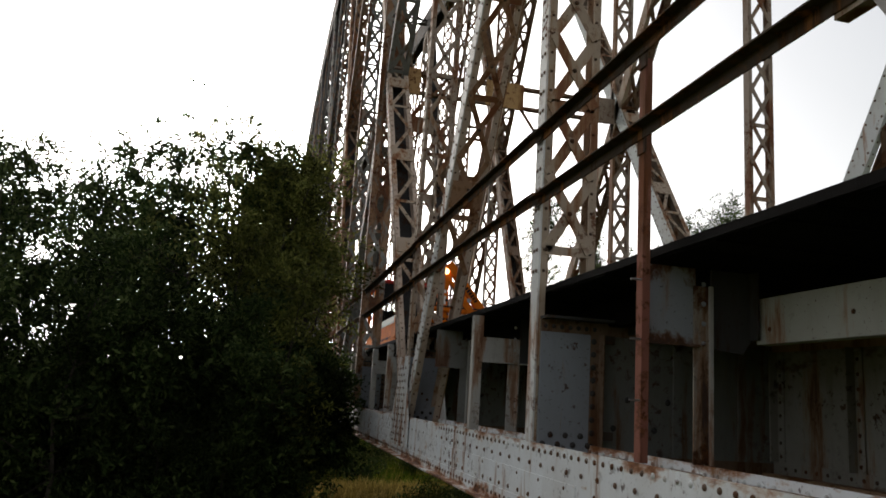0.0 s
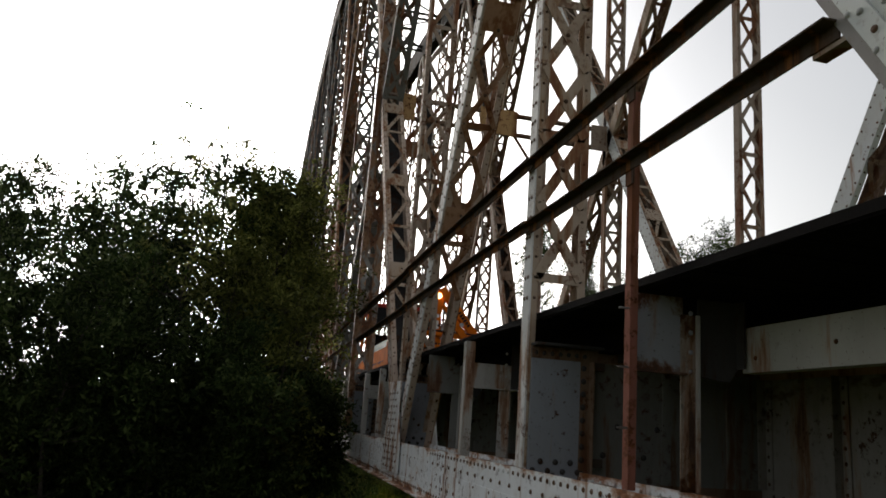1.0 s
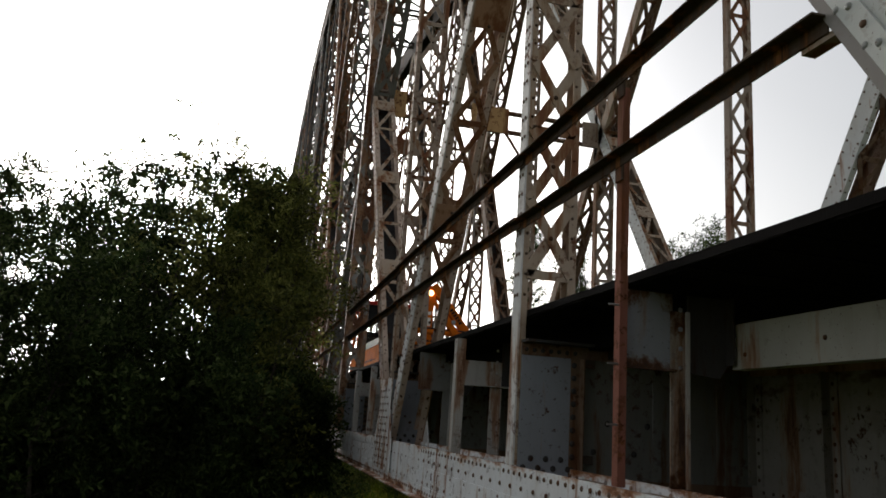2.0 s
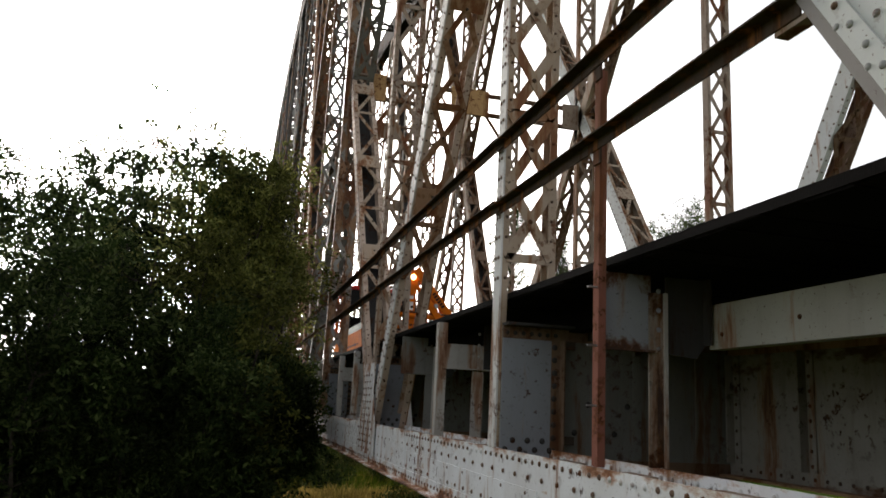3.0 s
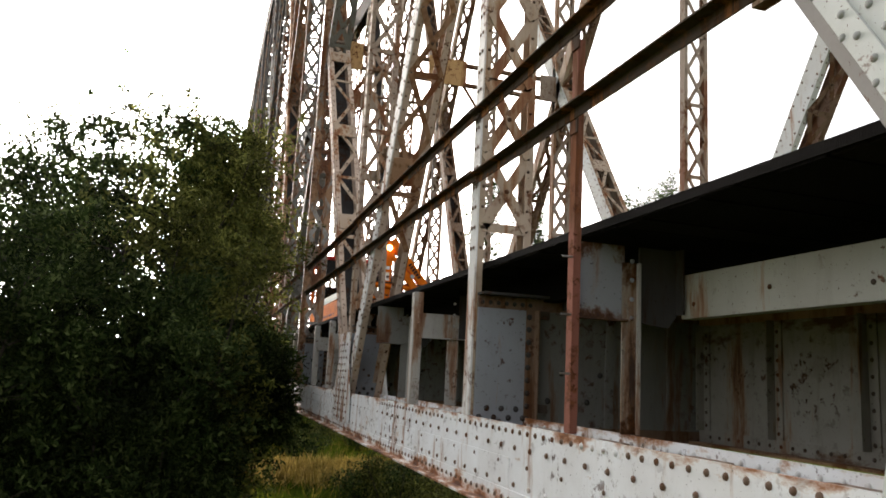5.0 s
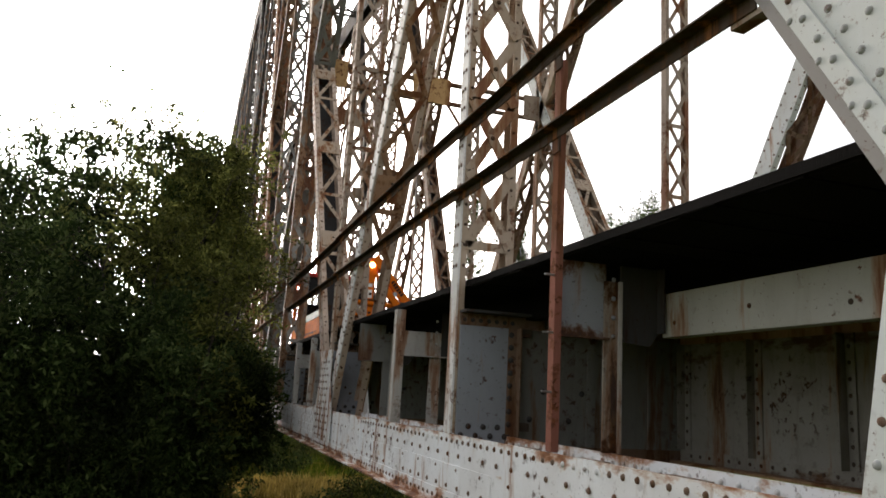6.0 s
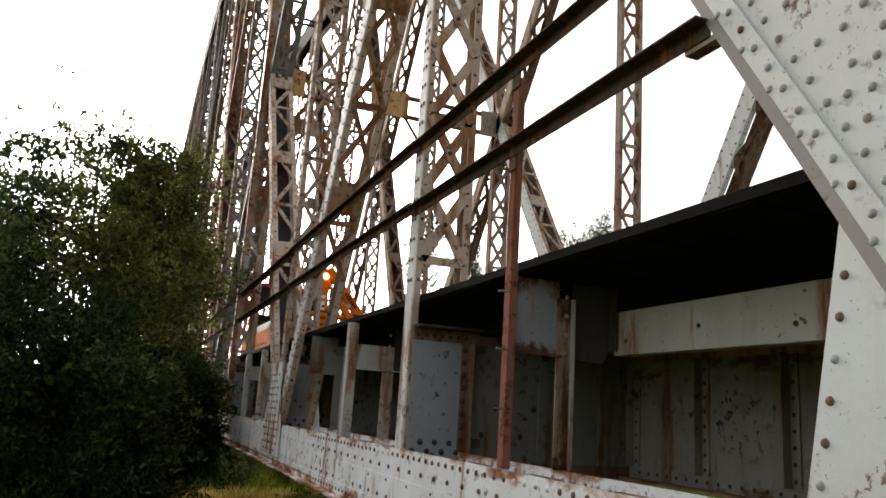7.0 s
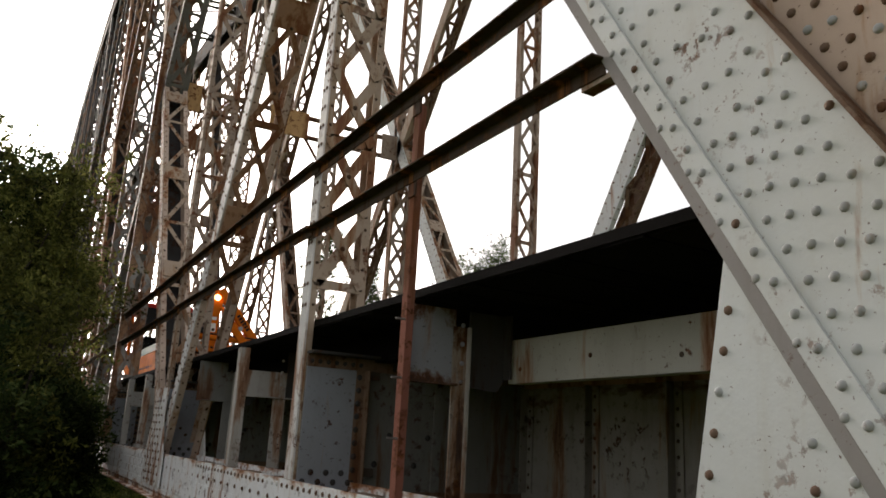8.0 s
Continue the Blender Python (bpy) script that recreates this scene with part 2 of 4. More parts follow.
# ---- mesh helpers ----
class Geo:
    """Collects boxes, bars, plates and rivets into one mesh."""

    def __init__(self):
        self.v, self.f = [], []

    def add(self, verts, faces):
        n = len(self.v)
        self.v += [tuple(p) for p in verts]
        self.f += [tuple(i + n for i in q) for q in faces]
        return self

    def block(self, c, a, b, d):
        """A box about c with half-extent vectors a, b, d."""
        c, a, b, d = Vector(c), Vector(a), Vector(b), Vector(d)
        vs = [c + i * a + j * b + k * d for k in (-1, 1) for j in (-1, 1) for i in (-1, 1)]
        return self.add(vs, [(0, 2, 3, 1), (4, 5, 7, 6), (0, 1, 5, 4), (2, 6, 7, 3), (0, 4, 6, 2), (1, 3, 7, 5)])

    def box(self, x0, x1, y0, y1, z0, z1):
        return self.block(((x0 + x1) / 2, (y0 + y1) / 2, (z0 + z1) / 2), ((x1 - x0) / 2, 0, 0), (0, (y1 - y0) / 2, 0), (0, 0, (z1 - z0) / 2))

    def bar(self, p, q, width, thick, normal):
        """A flat bar from p to q; its thickness lies along normal."""
        p, q, n = Vector(p), Vector(q), Vector(normal).normalized()
        u = (q - p)
        s = u.normalized().cross(n).normalized()
        n = s.cross(u.normalized())
        return self.block((p + q) / 2, u / 2, s * width / 2, n * thick / 2)

    def plate(self, pts, normal, thick):
        """A flat plate over a convex outline."""
        n = Vector(normal).normalized() * thick / 2
        k = len(pts)
        vs = [Vector(p) - n for p in pts] + [Vector(p) + n for p in pts]
        fs = [tuple(reversed(range(k))), tuple(range(k, 2 * k))] + [(i, (i + 1) % k, k + (i + 1) % k, k + i) for i in range(k)]
        return self.add(vs, fs)

    def tube(self, p, q, r0, r1=None, n=8):
        p, q = Vector(p), Vector(q)
        r1 = r0 if r1 is None else r1
        m = (q - p).to_track_quat("Z", "Y").to_matrix()
        ring = [Vector((math.cos(2 * math.pi * i / n), math.sin(2 * math.pi * i / n), 0)) for i in range(n)]
        vs = [p + m @ (r0 * c) for c in ring] + [q + m @ (r1 * c) for c in ring]
        fs = [(i, (i + 1) % n, n + (i + 1) % n, n + i) for i in range(n)] + [tuple(reversed(range(n))), tuple(range(n, 2 * n))]
        return self.add(vs, fs)

    def rivet(self, c, normal, r=0.017):
        """A domed rivet head."""
        n = Vector(normal).normalized()
        a = n.orthogonal().normalized()
        b = n.cross(a)
        vs = []
        for rad, hgt in ((1.0, 0.0), (0.85, 0.38), (0.45, 0.62)):
            vs += [Vector(c) + n * (hgt * r) + (a * math.cos(t) + b * math.sin(t)) * (rad * r) for t in (i * math.pi / 4 for i in range(8))]
        fs = [(i + 8 * k, (i + 1) % 8 + 8 * k, (i + 1) % 8 + 8 * k + 8, i + 8 * k + 8) for k in (0, 1) for i in range(8)] + [tuple(range(16, 24))]
        return self.add(vs, fs)

    def mesh(self, name, mat, bevel=0.0, smooth=False):
        me = bpy.data.meshes.new(name)
        me.from_pydata(self.v, [], self.f)
        if bevel:
            bm = bmesh.new()
            bm.from_mesh(me)
            bmesh.ops.bevel(bm, geom=bm.edges[:], offset=bevel, segments=2, affect="EDGES", clamp_overlap=True)
            bm.to_mesh(me)
            bm.free()
        me.materials.append(mat)
        if smooth:
            me.polygons.foreach_set("use_smooth", [True] * len(me.polygons))
        me.update()
        return me


def part(name, geo, mat, parent, label="", kind="", bevel=0.0, smooth=False):
    ob = new(name, geo.mesh(name, mat, bevel, smooth))
    ob.parent = parent
    return tagged(ob, label, "", "", kind)


def thing(name, label, category, group="", kind="", at=(0, 0, 0)):
    ob = new(name)
    ob.location = at
    ob.empty_display_size = 0.2
    return tagged(ob, label, category, group, kind)


# ---- the truss bridge: it runs along +y; the near face of its near truss lies at x = 1.9 ----
PANEL, Y0, N = 5.1, 0.4, 22
NODE = [Y0 + PANEL * k for k in range(N + 1)]
CH_TOP, CH_BOT = -0.27, -0.78
NEAR, FAR, WIDE = 1.9, 7.25, 0.45
EX = Vector((1, 0, 0))


def arch(y):
    return 22.8 - 0.0042 * (y - 58.0) ** 2


def member(parent, name, a, b, x0, depth=0.24, pitch=0.55, mats=(GREY, GREY), style="x", wide=WIDE, split=False, label="", battens=(), flange=0.062, rivets=False, foot=None, near_low=False, face=None, start=None, every=2, cover=False):
    """A built-up member from a to b (y, z): two channels joined by lacing bars on both faces."""
    a, b = Vector((x0, a[0], a[1])), Vector((x0, b[0], b[1]))
    u = (b - a).normalized()
    v = EX.cross(u).normalized()
    if v.y > 0:
        v = -v
    length = (b - a).length
    t = 0.014
    root = thing_part(parent, name, label)
    for side, mat in ((0, mats[0]), (1, mats[1])):
        g = Geo()
        xo = 0 if side == 0 else wide
        s = 1 if side == 0 else -1
        mid = (a + b) / 2 + EX * (xo + s * t / 2)
        g.block(mid, EX * t / 2, v * depth / 2, u * length / 2)
        fl, rv = Geo(), Geo()
        for w in (-1, 1):
            fl.block((a + b) / 2 + EX * (xo + s * (t + flange) / 2) + v * (w * (depth / 2 - t / 2)), EX * ((flange - t) / 2), v * t / 2, u * length / 2)
        if side == 0 and foot is not None:
            drop = a.z - foot
            g.block(mid - u * (length / 2 + drop / 2), EX * t / 2, v * depth / 2, u * drop / 2)
            for w in (-1, 1):
                fl.block(a - u * (drop / 2) + EX * ((t + flange) / 2) + v * (w * (depth / 2 - t / 2)), EX * ((flange - t) / 2), v * t / 2, u * drop / 2)
        if rivets:
            k = int(min(length, 9) / 0.16)
            for i in range(k):
                p = a + u * (0.1 + 0.16 * i)
                for w in (-1, 1):
                    if side == 0:
                        rv.rivet(p + v * (w * (depth / 2 - 0.045)), -EX, 0.017)
                    rv.rivet(p + EX * (xo + s * 0.04) + v * (depth / 2), v, 0.013)
        part("web", g, mat, root)
        part("flange", fl, face or mat, root)
        if rv.v:
            part("rivets", rv, RIVETRUST, root, "rusted rivet heads", kind="stuff", smooth=True)
    first = 0.0 if start is None else start - a.z
    n = max(2, int((length - first) / pitch))
    step = (length - first) / n if start is None else pitch
    lace = Geo()
    pieces = []
    skip = max(0.0, (1.0 - a.z) / u.z) if not split and near_low else 0.0
    for face in (1,):
        off = v * (face * (depth / 2 + 0.006))
        for i in range(n):
            s0, s1 = first + i * step, first + (i + 1) * step
            if s0 < skip:
                continue
            lo, hi = EX * 0.045, EX * (wide - 0.045)
            runs = [(lo, s0, hi, s1)] if style == "z" and i % 2 == 0 else [(hi, s0, lo, s1)] if style == "z" else [(lo, s0, hi, s1), (hi, s0, lo, s1)]
            for j, (p, sa, q, sb) in enumerate(runs):
                pieces.append((a + p + u * sa + off + v * (face * 0.012 * j), a + q + u * sb + off + v * (face * 0.012 * j), 0.085 if split else 0.066 if a.y < 13 else 0.09, 0.01, v))
            if i % every == (0 if start is None else 1):
                pieces.append((a + lo + u * s0 + off, a + hi + u * s0 + off, 0.07, 0.01, v))
    for s0 in battens:
        for face in (1, -1):
            pieces.append((a + EX * 0.03 + u * s0 + v * (face * (depth / 2 + 0.02)), a + EX * (wide - 0.03) + u * s0 + v * (face * (depth / 2 + 0.02)), 0.34, 0.012, v))
    if cover:
        g = Geo().block((a + b) / 2 + EX * (wide / 2) - v * (depth / 2 + 0.008), EX * (wide / 2), v * 0.006, u * length / 2)
        part("cover_plate", g, DARKSTEEL, root, "cover plate in steel darkened for shade")
    if split:
        for p in pieces[:260]:
            g = Geo().bar(*p)
            part("lacing_bar", g, mats[1], root)
        for p in pieces[260:]:
            lace.bar(*p)
    else:
        for p in pieces:
            lace.bar(*p)
    if rivets:
        g = Geo()
        for i in range(min(n, 14)):
            g.rivet(a + EX * (wide / 2) + u * (first + (i + 0.5) * step) + v * (depth / 2 + 0.024), v, 0.02)
            for xo in (0.05, wide - 0.05):
                g.rivet(a + EX * xo + u * (first + i * step) + v * (depth / 2 + 0.012), v, 0.016)
        part("rivets", g, RUSTY, root, kind="stuff", smooth=True)
    if lace.v:
        part("lacing", lace, mats[1], root, kind="stuff")
    return root


def thing_part(parent, name, label=""):
    ob = new(name)
    ob.parent = parent
    ob.empty_display_size = 0.1
    return tagged(ob, label)


def truss(name, x0, label, near):
    root = thing(name, label, "bridge truss", "trusses of the bridge", at=(0, 0, 0))
    foot = CH_TOP + 0.004
    for k in range(1, N):
        y = NODE[k]
        top = 8.2 if k in (1, N - 1) else arch(y)
        det = near and k < 5
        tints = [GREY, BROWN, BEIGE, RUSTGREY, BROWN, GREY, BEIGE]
        # darker paints further along: the shade on distant members is painted in
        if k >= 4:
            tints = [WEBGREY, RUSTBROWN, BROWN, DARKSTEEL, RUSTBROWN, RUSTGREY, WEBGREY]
        # darkest tints, so the farthest steel stands as a shaded silhouette
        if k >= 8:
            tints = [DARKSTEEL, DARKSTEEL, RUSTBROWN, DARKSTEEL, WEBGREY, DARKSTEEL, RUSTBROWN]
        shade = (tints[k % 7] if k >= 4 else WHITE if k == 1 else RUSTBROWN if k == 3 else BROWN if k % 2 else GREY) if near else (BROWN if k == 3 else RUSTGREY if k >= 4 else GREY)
        pitch = 0.55 if k < 8 else 0.8
        one = near and k == 1
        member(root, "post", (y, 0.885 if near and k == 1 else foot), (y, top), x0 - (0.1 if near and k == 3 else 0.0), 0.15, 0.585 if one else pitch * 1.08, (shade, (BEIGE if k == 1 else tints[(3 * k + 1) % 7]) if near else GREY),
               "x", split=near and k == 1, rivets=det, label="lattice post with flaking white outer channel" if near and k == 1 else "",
               battens=(6.4,) if one else (2.6, 6.4) if k % 2 else (), foot=foot if one else None, start=0.56 if one else None, face=BEIGE if one else BROWN if near and k == 3 else None,
               flange=0.15 if near and k == 3 else 0.062)
        # long diagonals rise from the even nodes across two panels
        if k % 2 == 0:
            for d in (-1, 1):
                j = k + 2 * d
                end = (NODE[1], 7.8) if j < 2 else (NODE[N - 1], 8.2) if j > N - 2 else (NODE[4], 14.6) if (k, d) == (2, 1) else (NODE[j], arch(NODE[j]))
                slope = (end[1] + 0.5) / (end[0] - y)
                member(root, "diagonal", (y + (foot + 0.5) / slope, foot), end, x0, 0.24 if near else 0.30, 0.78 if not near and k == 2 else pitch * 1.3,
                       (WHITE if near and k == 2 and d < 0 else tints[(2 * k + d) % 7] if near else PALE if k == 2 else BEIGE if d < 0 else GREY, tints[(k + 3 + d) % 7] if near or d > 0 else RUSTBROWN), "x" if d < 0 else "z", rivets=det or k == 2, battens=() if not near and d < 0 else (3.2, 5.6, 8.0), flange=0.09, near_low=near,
                       every=1 if not near and k == 2 else 2, cover=d > 0, face=(PINKISH if k == 2 else None) if near else BEIGE if k == 2 and d > 0 else None)
        if 2 <= k < N - 2:
            g = Geo()
            a, b = Vector((x0, y, top)), Vector((x0, NODE[k + 1], arch(NODE[k + 1])))
            for xo in (0.0, WIDE):
                g.bar(a + EX * xo, b + EX * xo, 1.2, 0.03, EX)
            up = Vector((0, -(b - a).z, (b - a).y)).normalized()
            g.bar(a + EX * (WIDE / 2) + up * 0.60, b + EX * (WIDE / 2) + up * 0.60, WIDE + 0.1, 0.02, up)
            # the chord's dark band is shade given as steel colour
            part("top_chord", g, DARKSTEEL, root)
    return root


near_truss = truss("near_truss", NEAR, "riveted lattice steel truss with flaking white and rusty paint", True)
far_truss = truss("far_truss", FAR, "riveted lattice steel truss in weathered grey paint", False)


# bottom chords: two webs with flange angles, battens between, rivets on the near face
def bottom_chord(root, x0, near):
    y0, y1 = -6.0 if near else -3.0, NODE[N]
    g = Geo()
    for xo, s in ((0.0, 1), (WIDE, -1)):
        g.box(x0 + min(xo, xo + s * 0.02), x0 + max(xo, xo + s * 0.02), y0, y1, CH_BOT, CH_TOP)
    part("chord_web", g, CHORD, root, "flaking white plate streaked with rust")
    g = Geo()
    g.box(x0 - 0.10, x0 - 0.002, y0, y1, CH_BOT - 0.014, CH_BOT)
    g.box(x0 - 0.014, x0 - 0.002, y0, y1, CH_BOT, CH_BOT + 0.11)
    g.box(x0 + WIDE + 0.002, x0 + WIDE + 0.10, y0, y1, CH_BOT - 0.014, CH_BOT)
    part("flange_angle", g, CHORD, root, "rust-eaten white flange angle")
    g = Geo()
    for i in range(int((y1 - y0) / 0.9)):
        y = y0 + 0.9 * i
        g.box(x0 + 0.022, x0 + WIDE - 0.022, y, y + 0.3, CH_TOP - 0.06, CH_TOP - 0.048)
        g.box(x0 + 0.022, x0 + WIDE - 0.022, y, y + 0.3, CH_BOT + 0.05, CH_BOT + 0.062)
    part("batten", g, GREY, root, kind="stuff")
    if near:
        g, rg = Geo(), Geo()
        i = 0
        y = 1.0
        while y < 19:
            for z, r in ((CH_TOP - 0.045, 0.017), (CH_BOT + 0.055, 0.017)):
                (rg if noise.noise((y * 1.3, z * 3, 0)) > -0.25 else g).rivet((x0 - (0.014 if z < -0.6 else 0), y, z), -EX, r)
            if i % 2 == 0:
                for z in (CH_TOP - 0.14, CH_BOT + 0.15):
                    (rg if noise.noise((y * 1.1, z * 3, 4)) > -0.25 else g).rivet((x0 - 0.006, y + 0.06, z), -EX, 0.0175)
            if i % 4 == 0:
                rg.rivet((x0 - 0.004, y + 0.1, CH_TOP - 0.24), -EX, 0.014)
            g.rivet((x0 + WIDE - 0.021, y, CH_TOP - 0.045), -EX, 0.016)
            y += 0.115
            i += 1
        part("rivets", g, WHITE, root, kind="stuff", smooth=True)
        part("rivets", rg, RIVETRUST, root, "rusted rivet heads", kind="stuff", smooth=True)
        g = Geo()
        g.box(x0 - 0.006, x0 - 0.001, 4.6, 8.3, CH_BOT + 0.12, CH_TOP - 0.21)
        g.box(x0 - 0.012, x0 - 0.001, 8.35, 13.4, CH_BOT + 0.12, CH_TOP)
        part("cover_plate", g, CHORD, root)
        for i in range(4):
            g = Geo().box(x0 - 0.03, x0 - 0.012, 10.9, 15.7, CH_TOP - 0.10 - 0.11 * i, CH_TOP - 0.015 - 0.11 * i)
            part("stacked_plate", g, CHORD, root)


bottom_chord(near_truss, NEAR, True)
bottom_chord(far_truss, FAR, False)

# gusset plates at the even nodes of the near truss
for k in range(2, 10, 2):
    y = NODE[k]
    for xo in (-0.042, WIDE + 0.008):
        g = Geo()
        x = NEAR + xo
        g.plate([(x, y - 0.62, CH_TOP - 0.02), (x, y - 0.36, CH_TOP + 0.42), (x, y - 0.42, CH_TOP + 0.8), (x, y - 0.15, CH_TOP + 0.8), (x, y, CH_TOP + 0.45),
                 (x, y + 0.15, CH_TOP + 0.8), (x, y + 0.42, CH_TOP + 0.8), (x, y + 0.36, CH_TOP + 0.42), (x, y + 0.62, CH_TOP - 0.02), (x, y + 0.62, CH_BOT + 0.12), (x, y - 0.62, CH_BOT + 0.12)], EX, 0.018)
        if xo < 0:
            rv = Geo()
            for i in range(12):
                for j in range(-3, 4):
                    dy = 0.19 * j + 0.095 * (i % 2)
                    if abs(dy) < (0.56 if i < 5 else 0.38):
                        rv.rivet((x - 0.012, y + dy, CH_BOT + 0.18 + 0.088 * i), -EX, 0.019)
            part("rivets", rv, RIVETRUST, near_truss, "rusted rivet heads", kind="stuff", smooth=True)
        part("gusset_plate", g, WHITE, near_truss)

# ---- the near end post and its gusset: wide riveted plates ----
end_post = thing("end_post", "pale painted riveted end post with rust runs", "bridge end post")


DU = Vector((0, 0.523, 0.852)).normalized()
DV = Vector((0, -0.852, 0.523)).normalized()   # across the post, away from its front edge
P_A = Vector((NEAR - 0.03, 1.165, 0.0))
W_PL = 0.507
g = Geo().block(P_A + DU * 5.2 + DV * (W_PL / 2) + EX * 0.01, EX * 0.009, DV * (W_PL / 2), DU * 6.4)
part("face_plate", g, PALE, end_post, bevel=0.003)
# edge angle faces away from the light; that shade is painted as grey
g = Geo().block(P_A + DU * 5.2 - DV * 0.004 + EX * 0.012, EX * 0.008, DV * 0.043, DU * 6.4)
g.block(P_A + DU * 5.2 - DV * 0.04 + EX * 0.07, EX * 0.05, DV * 0.007, DU * 6.4)
part("edge_angle", g, STRIP, end_post, "smooth edge angle, greyed for its shaded face", bevel=0.002)
g = Geo().block(P_A + DU * 5.2 + DV * 0.068 - EX * 0.004, EX * 0.005, DV * 0.030, DU * 6.4)
part("edge_strip", g, PALE, end_post, bevel=0.002)
g = Geo().block(P_A + DU * 5.2 + DV * 0.471 - EX * 0.006, EX * 0.006, DV * 0.036, DU * 6.4)
part("edge_plate", g, PALE, end_post, bevel=0.002)
g = Geo().block(P_A + DU * 5.2 + DV * (W_PL + 0.004) - EX * 0.012, EX * 0.03, DV * 0.007, DU * 6.4)
part("edge_rib", g, RUSTBROWN, end_post, "dark rusted edge rib", bevel=0.002)
g = Geo().block(P_A + DU * 5.2 + DV * (W_PL + 0.315) + EX * 0.02, EX * 0.01, DV * 0.3, DU * 6.4)
part("outer_web", g, PINKISH, end_post, "brown stained side plate", bevel=0.002)
g = Geo().block(P_A + DU * 5.2 + DV * (W_PL / 2) + EX * (WIDE + 0.02), EX * 0.009, DV * (W_PL / 2), DU * 6.4)
part("back_plate", g, GREY, end_post)
# node plate under the post, with its vertical front edge
g = Geo()
x = NEAR - 0.012
g.plate([(x, 1.86, CH_BOT + 0.1), (x, 1.73, 0.0), (x, 1.605, 0.66), (x, -0.8, 0.66), (x, -0.8, CH_BOT + 0.1)], EX, 0.016)
part("node_plate", g, PALE, end_post, "pale plate with rusted rivet heads", bevel=0.003)
g = Geo().box(NEAR + WIDE, NEAR + WIDE + 0.016, -0.8, 1.68, CH_BOT + 0.1, 0.66)
part("node_plate", g, GREY, end_post)
# rivet heads of the end post, each a piece of its own on shared meshes
RIV = Geo().rivet((0, 0, 0), (-1, 0, 0), 0.0155).mesh("rivet", PALERIVET, smooth=True)
RIV_RUST = Geo().rivet((0, 0, 0), (-1, 0, 0), 0.0155).mesh("rivet", RIVETRUST, smooth=True)


def rivet_at(p, rusty=False):
    ob = new("rivet", RIV_RUST if rusty else RIV)
    ob.location, ob.parent = p, end_post


# columns of rivets: across the plate, first one along it, spacing, how many, height over the face
COLUMNS = [(0.058, -0.34, 0.1155, 22, -0.009), (0.139, -0.40, 0.1155, 21, 0.001), (0.203, -0.45, 0.1165, 14, 0.001), (0.268, -0.385, 0.1165, 14, 0.001), (0.333, -0.435, 0.1165, 14, 0.001),
           (0.399, -0.37, 0.1158, 22, 0.001), (0.228, 1.296, 0.229, 4, 0.001), (0.314, 1.254, 0.198, 4, 0.001), (0.474, -0.53, 0.233, 11, -0.012)]
for dv, first, gap, many, lift in COLUMNS:
    for i in range(many):
        rivet_at(P_A + DU * (first + gap * i) + DV * dv + EX * lift, i % 7 == 3 and dv < 0.1 or i % 4 == 2 and dv > 0.4)
for i in range(12):
    rivet_at(P_A + DU * (-0.29 + 0.232 * i) + DV * 0.012 + EX * 0.004)
for i in range(22):
    for c in range(6):
        rivet_at(P_A + DU * (0.3 + 0.092 * i + 0.046 * (c % 2)) + DV * (0.56 + 0.062 * c) + EX * 0.01, (i + c) % 3 > 0)
for i in range(9):
    rivet_at(Vector((NEAR - 0.02, 1.597 + 0.0228 * i, 0.47 - 0.12 * i)), i % 3 < 2)
    rivet_at(Vector((NEAR - 0.02, 1.345, 0.09 - 0.12 * i)), i % 4 == 1)
    rivet_at(Vector((NEAR - 0.02, 1.235, 0.00 - 0.12 * i)))

